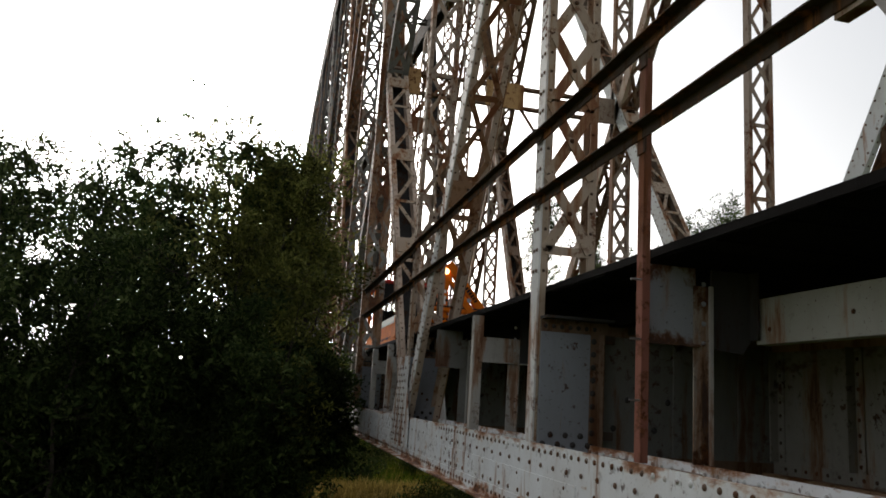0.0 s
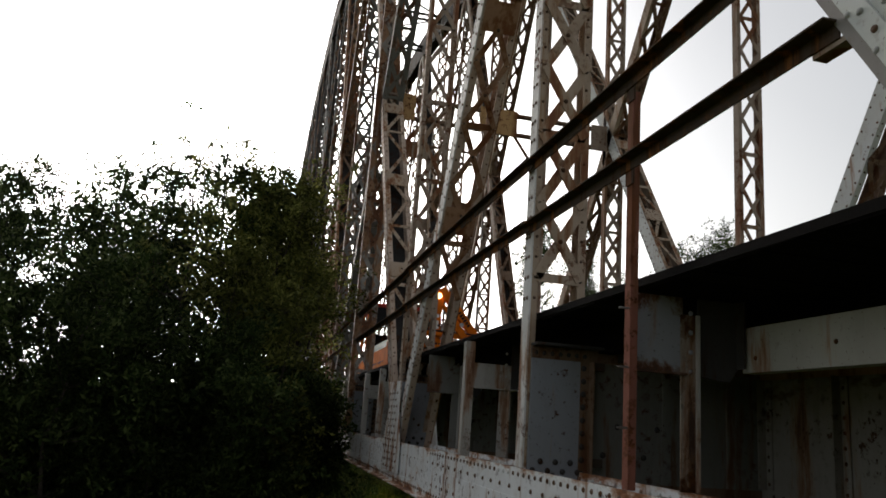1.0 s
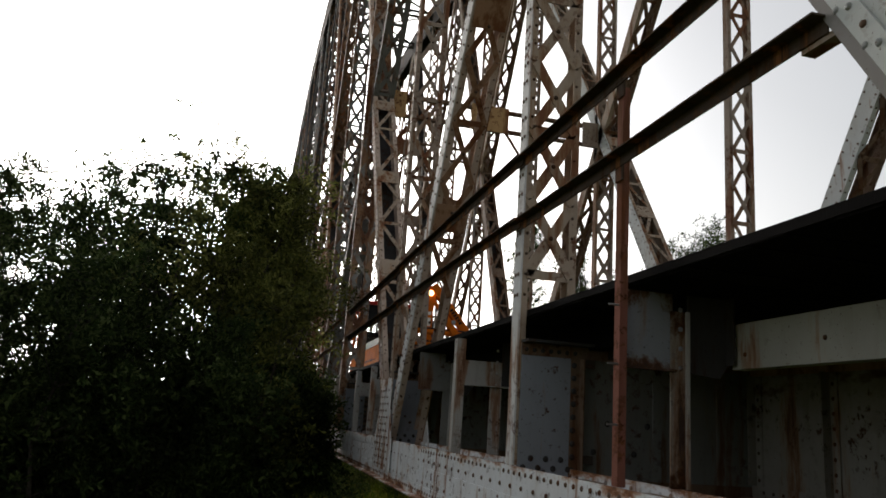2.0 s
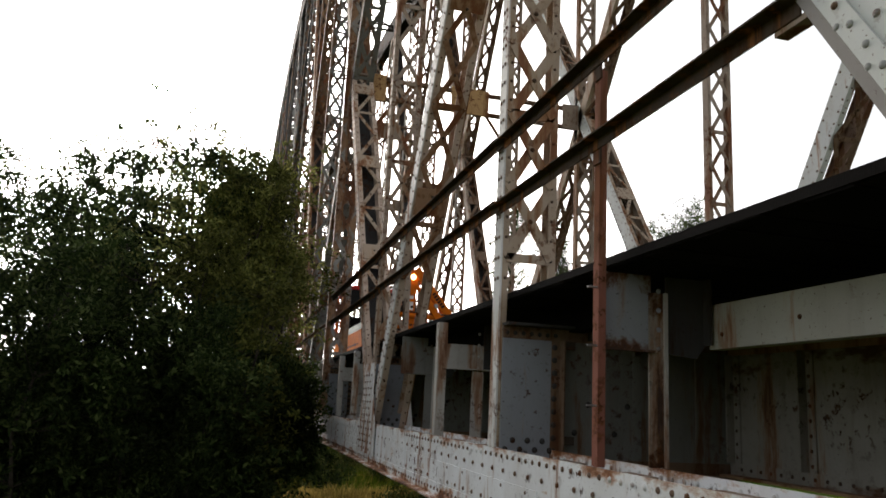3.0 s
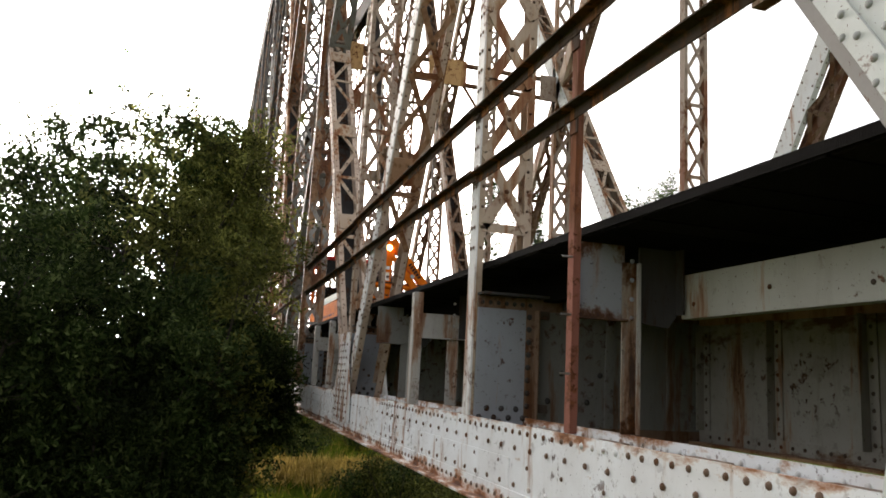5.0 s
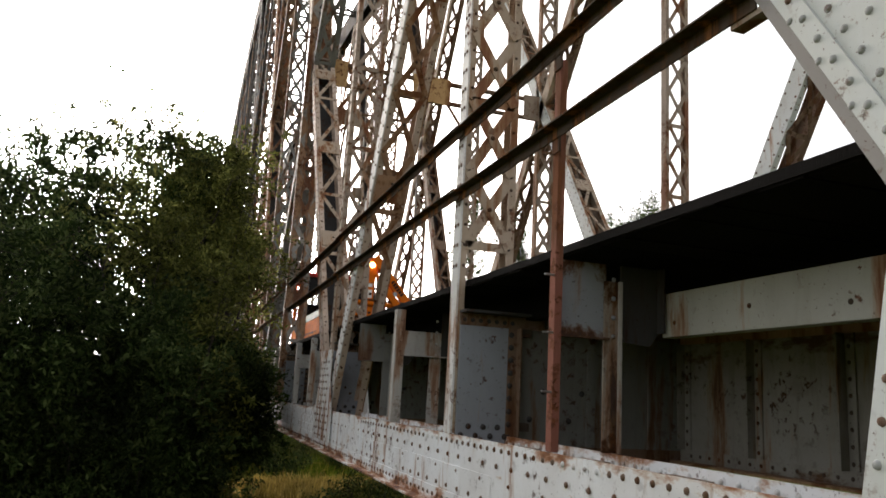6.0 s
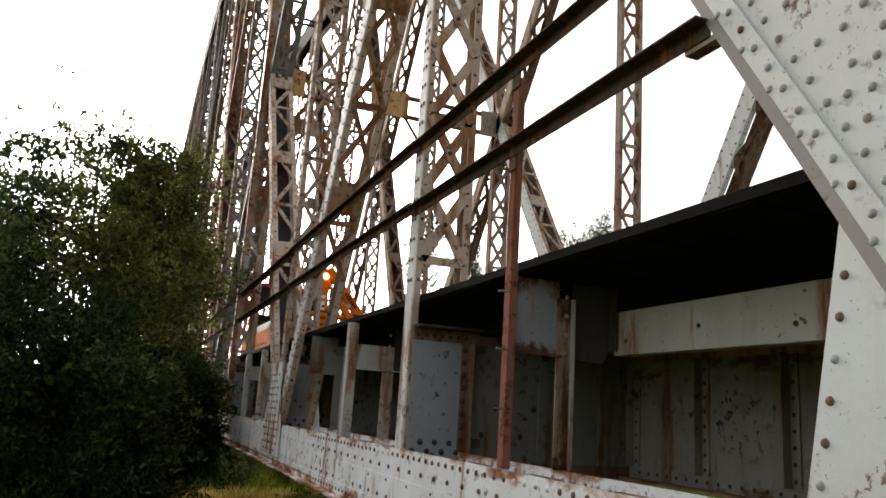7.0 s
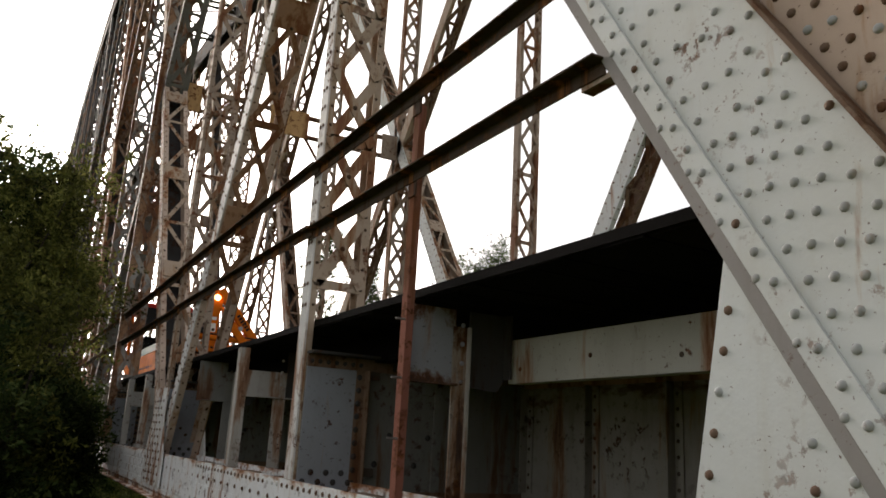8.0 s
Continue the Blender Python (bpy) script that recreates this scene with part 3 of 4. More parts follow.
# ---- floor of the bridge: cross girders, stringers, walkway brackets ----
def cross_girder(y):
    root = thing("cross_girder", "blue-grey riveted plate cross girder with rust runs", "girder", "cross girders under the deck")
    # web is painted darker than the end panel to hold the deck's shade
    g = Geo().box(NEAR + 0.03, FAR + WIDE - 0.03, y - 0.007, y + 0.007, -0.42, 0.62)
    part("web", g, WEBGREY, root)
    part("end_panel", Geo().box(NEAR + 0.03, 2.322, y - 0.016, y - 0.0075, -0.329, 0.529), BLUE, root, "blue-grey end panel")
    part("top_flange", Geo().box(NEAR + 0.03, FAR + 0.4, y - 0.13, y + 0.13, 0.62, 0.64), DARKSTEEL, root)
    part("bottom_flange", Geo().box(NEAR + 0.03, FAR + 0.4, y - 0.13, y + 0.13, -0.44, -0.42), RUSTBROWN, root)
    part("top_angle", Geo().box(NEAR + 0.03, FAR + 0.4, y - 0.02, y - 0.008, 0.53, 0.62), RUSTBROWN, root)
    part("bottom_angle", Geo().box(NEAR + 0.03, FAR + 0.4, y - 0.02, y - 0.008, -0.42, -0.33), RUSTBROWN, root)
    for z in (0.50, -0.20) if y < 17 else ():
        part("lug", Geo().box(2.42, 2.50, y - 0.05, y - 0.008, z - 0.03, z + 0.03), RUSTY, root)
    g = Geo()
    g.box(2.32, 2.40, y - 0.02, y - 0.008, -0.33, 0.53)
    g.box(2.388, 2.40, y - 0.10, y - 0.02, -0.33, 0.53)
    part("stiffener", g, RUSTBROWN, root, "rust-streaked stiffener angle", bevel=0.002)
    for xs in (3.0, 3.55):
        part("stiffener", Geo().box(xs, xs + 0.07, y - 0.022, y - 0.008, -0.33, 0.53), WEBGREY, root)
    if y < 17:
        g = Geo()
        for i in range(9):
            g.rivet((2.345, y - 0.02, -0.28 + 0.095 * i), (0, -1, 0), 0.023)
        for i in range(7):
            g.rivet((1.97 + 0.058 * i, y - 0.016, -0.275 + 0.065 * (i % 2)), (0, -1, 0), 0.023)
            g.rivet((1.96 + 0.065 * i, y - 0.02, 0.57), (0, -1, 0), 0.018)
        for i in range(5):
            g.rivet((2.52 + 0.11 * i, y - 0.008, -0.14 + 0.21 * (i % 3)), (0, -1, 0), 0.024)
        part("rivets", g, DARKSTEEL, root, kind="stuff", smooth=True)
    return root


for k in range(N + 1):
    cross_girder(NODE[k] - 0.09 if k else 1.0)


def stringer(x, y0, y1, detail):
    root = thing("stringer", "grey riveted plate stringer with brown stains", "girder", "stringers under the track")
    part("web", Geo().box(x - 0.006, x + 0.006, y0, y1, -0.40, 0.60), STRINGER, root)
    part("top_flange", Geo().box(x - 0.12, x + 0.12, y0, y1, 0.60, 0.62), BROWN, root)
    part("bottom_flange", Geo().box(x - 0.12, x + 0.12, y0, y1, -0.42, -0.40), BROWN, root)
    part("bottom_angle", Geo().box(x - 0.018, x - 0.007, y0, y1, -0.40, -0.31), STRINGER, root)
    part("top_angle", Geo().box(x - 0.018, x - 0.007, y0, y1, 0.51, 0.60), BROWN, root)
    n = int((y1 - y0) / 0.80)
    for i in range(n + 1):
        y = y1 - 0.05 - 0.80 * i
        g = Geo()
        g.box(x - 0.018, x - 0.007, y - 0.08, y, -0.31, 0.51)
        g.box(x - 0.085, x - 0.018, y - 0.011, y, -0.31, 0.51)
        part("stiffener", g, STRINGER, root)
    if detail:
        g = Geo()
        for i in range(n + 1):
            y = y1 - 0.09 - 0.80 * i
            for j in range(8):
                g.rivet((x - 0.018, y, -0.27 + 0.1 * j), -EX, 0.014)
        m = int((y1 - y0) / 0.11)
        for i in range(m):
            g.rivet((x - 0.018, y0 + 0.05 + 0.11 * i, -0.355), -EX, 0.014)
        part("rivets", g, RUSTY, root, kind="stuff", smooth=True)


for k in range(-1, N):
    ya = NODE[k] + 0.15 if k >= 0 else -4.5
    yb = NODE[k + 1] - 0.15
    if k == 0:
        ya = 1.2
    for x in (3.84, 5.40):
        stringer(x, ya, yb, k in (0, 1) and x < 4)


def walkway_bracket(y, posts, mats):
    """A small frame on the chord that carries the walkway: two legs and a deep cross plate."""
    root = thing("walkway_bracket", "rust-streaked steel frame bracket carrying the walkway", "bracket", "walkway brackets on the chord")
    g = Geo()
    top = 0.355 if posts else 0.70
    g.box(2.25, 2.36, y - 0.012, y, CH_TOP + 0.004, top)
    part("leg", g, mats[1], root, "rust-streaked angle leg", bevel=0.002)
    part("leg_flange", Geo().box(2.338, 2.36, y - 0.032, y - 0.0125, CH_TOP + 0.004, top), BRACKET, root, "pale worn edge of the angle leg", bevel=0.002)
    end = 2.56 if posts else 2.27
    g = Geo().box(NEAR + 0.05, end, y + 0.001, y + 0.012, 0.36, 0.80 if not posts else 0.60)
    g.box(NEAR + 0.05, end, y - 0.05, y, 0.358, 0.370)
    part("cross_plate", g, mats[0], root, bevel=0.002)
    g = Geo()
    g.plate([(2.365, y + 0.006, 0.36), (2.56, y + 0.006, 0.34), (2.62, y + 0.006, 0.42), (2.62, y + 0.006, 0.8), (2.365, y + 0.006, 0.8)], (0, 1, 0), 0.012)
    g.box(2.608, 2.62, y - 0.07, y, 0.42, 0.80)
    part("bracket_plate", g, DARKSTEEL, root)
    if posts:
        g = Geo().box(NEAR, NEAR + 0.09, y - 0.012, y, CH_TOP + 0.004, 0.80)
        g.box(NEAR, NEAR + 0.012, y, y + 0.09, CH_TOP + 0.004, 0.80)
        part("leg", g, BRACKET, root, bevel=0.002)
    g = Geo()
    for i in range(4):
        g.rivet((2.31, y - 0.012, 0.38 + 0.11 * i), (0, -1, 0), 0.015)
        if posts:
            g.rivet((NEAR + 0.05, y - 0.012, 0.40 + 0.1 * i), (0, -1, 0), 0.015)
    part("rivets", g, mats[0], root, kind="stuff", smooth=True)


walkway_bracket(3.87, False, (BLUEPLATE, LEG))
walkway_bracket(7.15, True, (BRACKET, BRACKET))
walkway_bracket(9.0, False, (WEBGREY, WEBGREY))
for k in range(2, 8):
    walkway_bracket(NODE[k] + 1.7, True, (BRACKET, BRACKET))
    walkway_bracket(NODE[k] + 3.4, True, (BRACKET, BRACKET))

# cream edge beam below the walkway, hung from the bracket
beam = thing("walkway_beam", "cream painted steel channel beam with rust spots", "beam")
part("web", Geo().box(2.64, 2.652, -1.0, 3.86, 0.40, 0.655), CREAM, beam, bevel=0.002)
g = Geo().box(2.652, 2.73, -1.0, 3.86, 0.40, 0.412)
g.box(2.652, 2.73, -1.0, 3.86, 0.643, 0.655)
part("flange", g, CREAM, beam)
g = Geo()
for i in range(6):
    g.rivet((2.64, 3.74 - 0.62 * i, 0.48 + 0.04 * (i % 2)), -EX, 0.014)
part("rivets", g, RUSTY, beam, kind="stuff", smooth=True)
beam_2 = thing("walkway_beam", "rusty steel channel beam under the walkway", "beam")
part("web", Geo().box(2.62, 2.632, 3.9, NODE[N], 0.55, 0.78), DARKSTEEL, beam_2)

# ---- deck: tarred planks, sleepers and track ----
deck = thing("walkway", "tarred dark timber plank walkway on steel beams", "walkway", kind="structure")
random.seed(3)
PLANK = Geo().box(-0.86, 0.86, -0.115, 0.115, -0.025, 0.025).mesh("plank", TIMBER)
y = -5.5
i = 0
LONG = Geo()
while y < NODE[N]:
    if y < 40:
        ob = new("plank", PLANK)
        ob.parent = deck
        ob.location = (2.86 + random.uniform(-0.012, 0.012), y, 0.845 + random.uniform(-0.004, 0.004))
    else:
        LONG.box(2.0, 3.72, y - 0.115, y + 0.115, 0.82, 0.87)
    y += 0.24
part("planks", LONG, TIMBER, deck, kind="stuff")
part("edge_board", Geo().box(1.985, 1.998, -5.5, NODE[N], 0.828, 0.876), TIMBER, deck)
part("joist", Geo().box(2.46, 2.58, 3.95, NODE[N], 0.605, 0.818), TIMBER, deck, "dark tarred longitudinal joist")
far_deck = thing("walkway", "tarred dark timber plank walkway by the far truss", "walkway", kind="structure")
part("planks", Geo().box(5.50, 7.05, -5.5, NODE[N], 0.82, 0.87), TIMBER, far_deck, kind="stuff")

track = thing("railway_track", "rusty railway track on tarred timber sleepers", "track", kind="structure")
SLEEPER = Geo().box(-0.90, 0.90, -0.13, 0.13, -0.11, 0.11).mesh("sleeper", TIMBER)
for i in range(int((NODE[N] + 5) / 0.30)):
    if i < 290:
        ob = new("sleeper", SLEEPER)
        ob.parent, ob.location = track, (4.62, -5.0 + 0.30 * i, 0.74)
SLEEP = Geo()
for i in range(290, int((NODE[N] + 5) / 0.30)):
    SLEEP.box(3.72, 5.52, -5.13 + 0.30 * i, -4.87 + 0.30 * i, 0.63, 0.85)
part("sleepers", SLEEP, TIMBER, track, kind="stuff")
for x in (3.86, 5.38):
    g = Geo().box(x - 0.06, x + 0.06, -5, NODE[N], 0.85, 0.865)
    g.box(x - 0.01, x + 0.01, -5, NODE[N], 0.865, 0.955)
    g.box(x - 0.035, x + 0.035, -5, NODE[N], 0.955, 0.99)
    part("rail", g, RUSTY, track)

# ---- railing on the outside of the near truss ----
railing = thing("railing", "dark rusty angle-iron railing on steel posts", "railing")
RAIL_Y = [2.20, 5.45, 10.4, 15.6, 20.7, 31.0, 41.0, 60.0]
for z in (2.03, 1.52):
    for n, (ya, yb) in enumerate(zip(RAIL_Y[:-1], RAIL_Y[1:])):
        dz = 0.012 if n % 2 else -0.006
        g = Geo()
        g.box(NEAR - 0.085, NEAR - 0.010, ya - 0.05, yb + 0.06, z + 0.028 + dz, z + 0.038 + dz)
        g.box(NEAR - 0.020 - 0.012 * (n % 2), NEAR - 0.010 - 0.012 * (n % 2), ya - 0.05, yb + 0.06, z - 0.035 + dz, z + 0.028 + dz)
        part("rail", g, RAILING, railing, bevel=0.0015)
    g = Geo().box(NEAR - 0.012, NEAR + 0.05, 2.10, 2.30, z - 0.062, z - 0.05)
    g.box(NEAR - 0.012, NEAR - 0.002, 2.10, 2.30, z - 0.05, z - 0.036)
    part("end_tab", g, GREY, railing)
for y in (3.82, 15.72, 26.0):
    g = Geo().box(NEAR + 0.0, NEAR + 0.008, y - 0.035, y + 0.035, CH_TOP + 0.004, 1.97)
    g.box(NEAR + 0.008, NEAR + 0.045, y - 0.035, y - 0.027, CH_TOP + 0.004, 1.97)
    post = part("railing_post", g, REDLEAD, railing, "red-brown primer painted angle post", bevel=0.002)
    for z in (2.03, 1.52):
        g = Geo().box(NEAR - 0.012, NEAR - 0.001, y - 0.06, y + 0.03, z - 0.12, z + 0.03)
        part("clip", g, RUSTY, post)
for i, z in enumerate((0.69, 0.37, 0.05)):
    part("bolt", Geo().tube((NEAR - 0.06, 3.80, z), (NEAR + 0.03, 3.80, z), 0.006), STEEL, railing)

# ---- cross frames between the trusses ----
for k in range(3, N - 1, 2):
    y = NODE[k]
    zt = 6.5 if k < 5 else 9.3
    hgt = 0.46
    root = thing("sway_frame", "rusty yellow-brown lattice strut between the trusses", "bracing", "sway frames of the bridge")
    for dz in (0.0, hgt):
        g = Geo()
        g.box(NEAR + WIDE, FAR, y - 0.08, y + 0.08, zt + dz, zt + dz + 0.016)
        g.box(NEAR + WIDE, FAR, y - 0.10, y - 0.08, zt + dz - 0.03, zt + dz + 0.04)
        part("strut", g, RUSTBROWN, root)
    for i in range(6):
        xa = NEAR + WIDE + 0.35 + 0.29 * i
        p, q = (zt, zt + hgt) if i % 2 else (zt + hgt, zt)
        part("lacing_bar", Geo().bar((xa, y, p), (xa + 0.29, y, q), 0.06, 0.012, (0, 1, 0)), BROWN, root)
    for xa, xb in ((NEAR + WIDE, NEAR + WIDE + 0.32), (4.16, 5.04), (FAR - 0.4, FAR)):
        g = Geo().box(xa, xb, y - 0.125, y - 0.112, zt - 0.06, zt + hgt + 0.08)
        for x in (xa + 0.05, xb - 0.05):
            for j in range(5):
                g.rivet((x, y - 0.125, zt + 0.02 + 0.1 * j), (0, -1, 0), 0.02)
        part("gusset_plate", g, OCHRE if k == 3 and xb < 6 else GREY, root, "ochre stained riveted plate" if k == 3 and xb < 6 else "")
    for xa, w in ((4.56, -0.55), (4.98, 0.45)):
        part("knee_brace", Geo().bar((xa, y - 0.06, zt), (xa + w, y - 0.06, zt - 0.62), 0.07, 0.012, (0, 1, 0)), RUSTBROWN, root)
    part("knee_brace", Geo().bar((NEAR + WIDE, y, zt - 0.8), (NEAR + WIDE + 0.6, y, zt), 0.09, 0.012, (0, 1, 0)), BROWN, root)
for k in range(1, N - 1):
    y, z = NODE[k], arch(NODE[k])
    y2, z2 = NODE[k + 1], arch(NODE[k + 1])
    root = thing("top_bracing", "dark steel lattice bracing between the top chords", "bracing", "top bracing panels")
    g = Geo()
    g.box(NEAR + WIDE, FAR, y - 0.12, y + 0.12, z - 0.2, z - 0.18)
    g.box(NEAR + WIDE, FAR, y - 0.12, y + 0.12, z + 0.1, z + 0.12)
    for i in range(10):
        xa = NEAR + WIDE + 0.478 * i
        g.bar((xa, y, z - 0.19), (xa + 0.478, y, z + 0.11), 0.05, 0.01, (0, 1, 0))
    part("strut", g, DARKSTEEL, root)
    g = Geo()
    g.bar((NEAR + WIDE, y, z), (FAR, y2, z2), 0.12, 0.02, (0, 0, 1))
    g.bar((FAR, y, z - 0.03), (NEAR + WIDE, y2, z2 - 0.03), 0.12, 0.02, (0, 0, 1))
    part("diagonal_brace", g, DARKSTEEL, root)
# ---- ground ----
GZ = -5.0
ground = Geo()
gx = [-1500, -400, -120, -60] + list(range(-40, 61, 4)) + [90, 160, 420, 1500]
gy = [-1500, -300, -60] + list(range(-20, 101, 4)) + [140, 220, 500, 3000]
vs = []
for yy in gy:
    for xx in gx:
        hgt = 0.35 * noise.noise((xx * 0.11, yy * 0.11, 0)) if -60 < xx < 90 and -60 < yy < 140 else 0
        # rise added out of view under the camera; it blocks light from below
        unseen_bank = 3.3 * max(0.0, min(1.0, (13.0 - yy) / 7.0)) if abs(xx) < 100 else 0
        vs.append((xx, yy, GZ + hgt + unseen_bank))
W = len(gx)
ground.add(vs, [(j * W + i, j * W + i + 1, (j + 1) * W + i + 1, (j + 1) * W + i) for j in range(len(gy) - 1) for i in range(W - 1)])
gr = new("ground", ground.mesh("ground", MEADOW, smooth=True))
tagged(gr, "uneven meadow ground with green and dry grass", "ground", kind="structure")


# ---- plants ----
def leaves(centres, per, spread, length, width, droop, rng, spray=0.0):
    """Leaf blades along a short spray from each of the given twig points, as arrays of quads."""
    base = np.asarray(centres, float)
    way = rng.normal(0, 1, base.shape) + np.array([0, 0, 0.5])
    way /= np.linalg.norm(way, axis=1, keepdims=True)
    c = np.repeat(base, per, axis=0)
    w = np.repeat(way, per, axis=0)
    n = len(c)
    run = rng.uniform(0, 1, (n, 1))
    c = c + rng.normal(0, 1, (n, 3)) * spread + w * run * spray - np.array([0, 0, 1.0]) * (run ** 2) * spray * 0.35
    d = rng.normal(0, 1, (n, 3)) + w * (1.2 if spray else 0.0) + np.array([0, 0, droop])
    d /= np.linalg.norm(d, axis=1, keepdims=True)
    s = np.cross(d, rng.normal(0, 1, (n, 3)))
    s /= np.linalg.norm(s, axis=1, keepdims=True)
    k = rng.uniform(0.6, 1.3, (n, 1))
    tip, side = d * length * k, s * width * k
    v = np.stack([c, c + tip * 0.45 + side, c + tip, c + tip * 0.45 - side], 1).reshape(-1, 3)
    return v


def leaf_mesh(name, v, mat):
    me = bpy.data.meshes.new(name)
    n = len(v) // 4
    me.vertices.add(len(v))
    me.vertices.foreach_set("co", v.astype(np.float32).ravel())
    me.loops.add(4 * n)
    me.loops.foreach_set("vertex_index", np.arange(4 * n, dtype=np.int32))
    me.polygons.add(n)
    me.polygons.foreach_set("loop_start", np.arange(0, 4 * n, 4, dtype=np.int32))
    me.materials.append(mat)
    me.update(calc_edges=True)
    me.validate()
    return me


def tree(x, y, height, radius, seed, mat, label, dens=1.0, low=0.08, leaf=0.14, z0=GZ, name="tree", gap=False):
    rng = np.random.default_rng(seed)
    root = thing(name, label, "tree", "riverside trees", at=(x, y, z0))
    wood = Geo()
    twigs = []
    stems = 4 + seed % 3
    for s in range(stems):
        a = rng.uniform(0, 2 * math.pi)
        lean = rng.uniform(0.15, 0.75) * radius
        base = Vector((rng.normal(0, 0.15), rng.normal(0, 0.15), -0.2))
        tipz = height * rng.uniform(0.82, 1.0)
        p = base
        r = 0.085 * height / 10 * rng.uniform(0.7, 1.2)
        segs = 9
        for i in range(1, segs + 1):
            f = i / segs
            q = Vector((base.x + math.cos(a) * lean * f ** 1.3 + rng.normal(0, 0.09), base.y + math.sin(a) * lean * f ** 1.3 + rng.normal(0, 0.09), tipz * f))
            wood.tube(p, q, r * (1 - 0.9 * (f - 1 / segs)), r * (1 - 0.9 * f), 6)
            if f > low:
                for b in range(3 + (i % 2)):
                    az = rng.uniform(0, 2 * math.pi)
                    ln = radius * rng.uniform(0.35, 0.75) * (1.15 - 0.75 * f)
                    rise = rng.uniform(0.1, 0.8) * ln
                    e = q + Vector((math.cos(az) * ln, math.sin(az) * ln, rise))
                    wood.tube(q, e, 0.35 * r * (1.1 - f), 0.006, 4)
                    for t in range(8):
                        w = rng.uniform(0.3, 1.0)
                        m = q.lerp(e, w)
                        twigs.append((m.x + rng.normal(0, 0.22), m.y + rng.normal(0, 0.22), m.z + rng.normal(0, 0.22)))
            p = q
        for t in range(22):
            twigs.append((p.x + rng.normal(0, 0.32), p.y + rng.normal(0, 0.32), p.z + rng.uniform(-1.0, 0.5)))
    part("trunk", wood, BARK, root, "thin dark stems and limbs")
    if gap:
        kept = []
        for p in twigs:
            z = p[2] + z0
            clump = noise.noise((1.1 * (p[0] + x), 1.1 * (p[1] + y), 1.1 * z))
            full = 1.0 if z < 0.0 else 0.22 if z < 1.6 else 0.78 if p[2] < 0.72 * height else 0.52
            if rng.uniform() < full * (1.0 + 1.3 * clump):
                kept.append(p)
        twigs = kept
    v = leaves(twigs, int(34 * dens), (0.05, 0.05, 0.05), leaf * 0.78, leaf * 0.14, -0.25, rng, 0.58)
    crown = new("crown", leaf_mesh("crown", v, mat))
    crown.parent = root
    return root


TREES = [
    (-1.6, 21.5, 11.4, 2.4, LEAF), (-4.6, 20.5, 10.7, 2.6, LEAF), (-7.2, 21.0, 10.3, 2.6, LEAF), (-10.2, 21.5, 10.5, 2.6, LEAF), (-12.6, 19.5, 10.5, 2.6, LEAF),
    (0.2, 13.6, 7.4, 1.4, LEAF_OLIVE), (0.8, 15.6, 9.2, 1.35, LEAF_OLIVE), (0.45, 16.4, 9.8, 1.5, LEAF_OLIVE), (-0.1, 12.6, 4.2, 0.7, LEAF), (1.0, 15.4, 5.7, 0.62, LEAF), (0.75, 14.4, 5.3, 0.6, LEAF), (-2.2, 13.8, 5.0, 1.8, LEAF), (-4.5, 13.2, 4.6, 2.0, LEAF), (-6.9, 13.6, 4.8, 2.0, LEAF),
    (-1.0, 15.2, 9.3, 2.2, LEAF_OLIVE), (-3.0, 16.6, 9.5, 2.3, LEAF), (-0.1, 17.5, 9.9, 2.1, LEAF_OLIVE), (-0.9, 17.0, 11.2, 1.9, LEAF), (-4.5, 15.4, 9.2, 2.4, LEAF),
    (-6.2, 16.8, 9.4, 2.5, LEAF), (-8.2, 15.8, 8.9, 2.5, LEAF), (-10.2, 17.0, 9.4, 2.5, LEAF), (-3.2, 12.4, 6.6, 2.0, LEAF), (-5.8, 12.0, 6.4, 2.0, LEAF),
    # low tree in the darker leaf: understorey shade is put into its colour
    (-1.2, 12.6, 6.0, 1.6, LEAF), (-8.4, 12.6, 7.0, 2.2, LEAF),
    (-2.2, 16.0, 9.0, 1.9, LEAF), (-2.6, 19.0, 9.0, 2.0, LEAF),
]
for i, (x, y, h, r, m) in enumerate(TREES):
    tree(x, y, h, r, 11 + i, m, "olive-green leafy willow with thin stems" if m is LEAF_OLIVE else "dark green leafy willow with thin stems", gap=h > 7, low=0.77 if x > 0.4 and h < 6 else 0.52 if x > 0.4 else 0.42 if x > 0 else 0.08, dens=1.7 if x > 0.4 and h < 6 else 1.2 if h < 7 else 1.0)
for i, (x, y, h, r) in enumerate([(15.0, 24.5, 12.6, 1.6), (18.6, 28, 13.4, 1.8), (11.2, 30, 13.8, 1.9), (16.0, 36, 13.9, 2.2), (24.5, 34, 14.0, 2.2)]):
    tree(x, y, h, r, 41 + i, LEAF, "green leafy tree beyond the bridge", 0.7)


def bush(x, y, h, r, seed, mat, label):
    rng = np.random.default_rng(seed)
    root = thing("bush", label, "bush", "bushes below the bridge", at=(x, y, GZ))
    wood, twigs = Geo(), []
    for s in range(9):
        a, l = rng.uniform(0, 6.28), rng.uniform(0.2, 0.9) * r
        e = Vector((math.cos(a) * l, math.sin(a) * l, h * rng.uniform(0.55, 1.0)))
        wood.tube((0, 0, -0.1), e, 0.03, 0.006, 5)
        for t in range(26):
            w = rng.uniform(0.15, 1.05)
            twigs.append((e.x * w + rng.normal(0, 0.22), e.y * w + rng.normal(0, 0.22), e.z * w + rng.normal(0, 0.15)))
    part("stem", wood, BARK, root)
    ob = new("crown", leaf_mesh("crown", leaves(twigs, 16, (0.16, 0.16, 0.14), 0.10, 0.026, 0.0, rng), mat))
    ob.parent = root


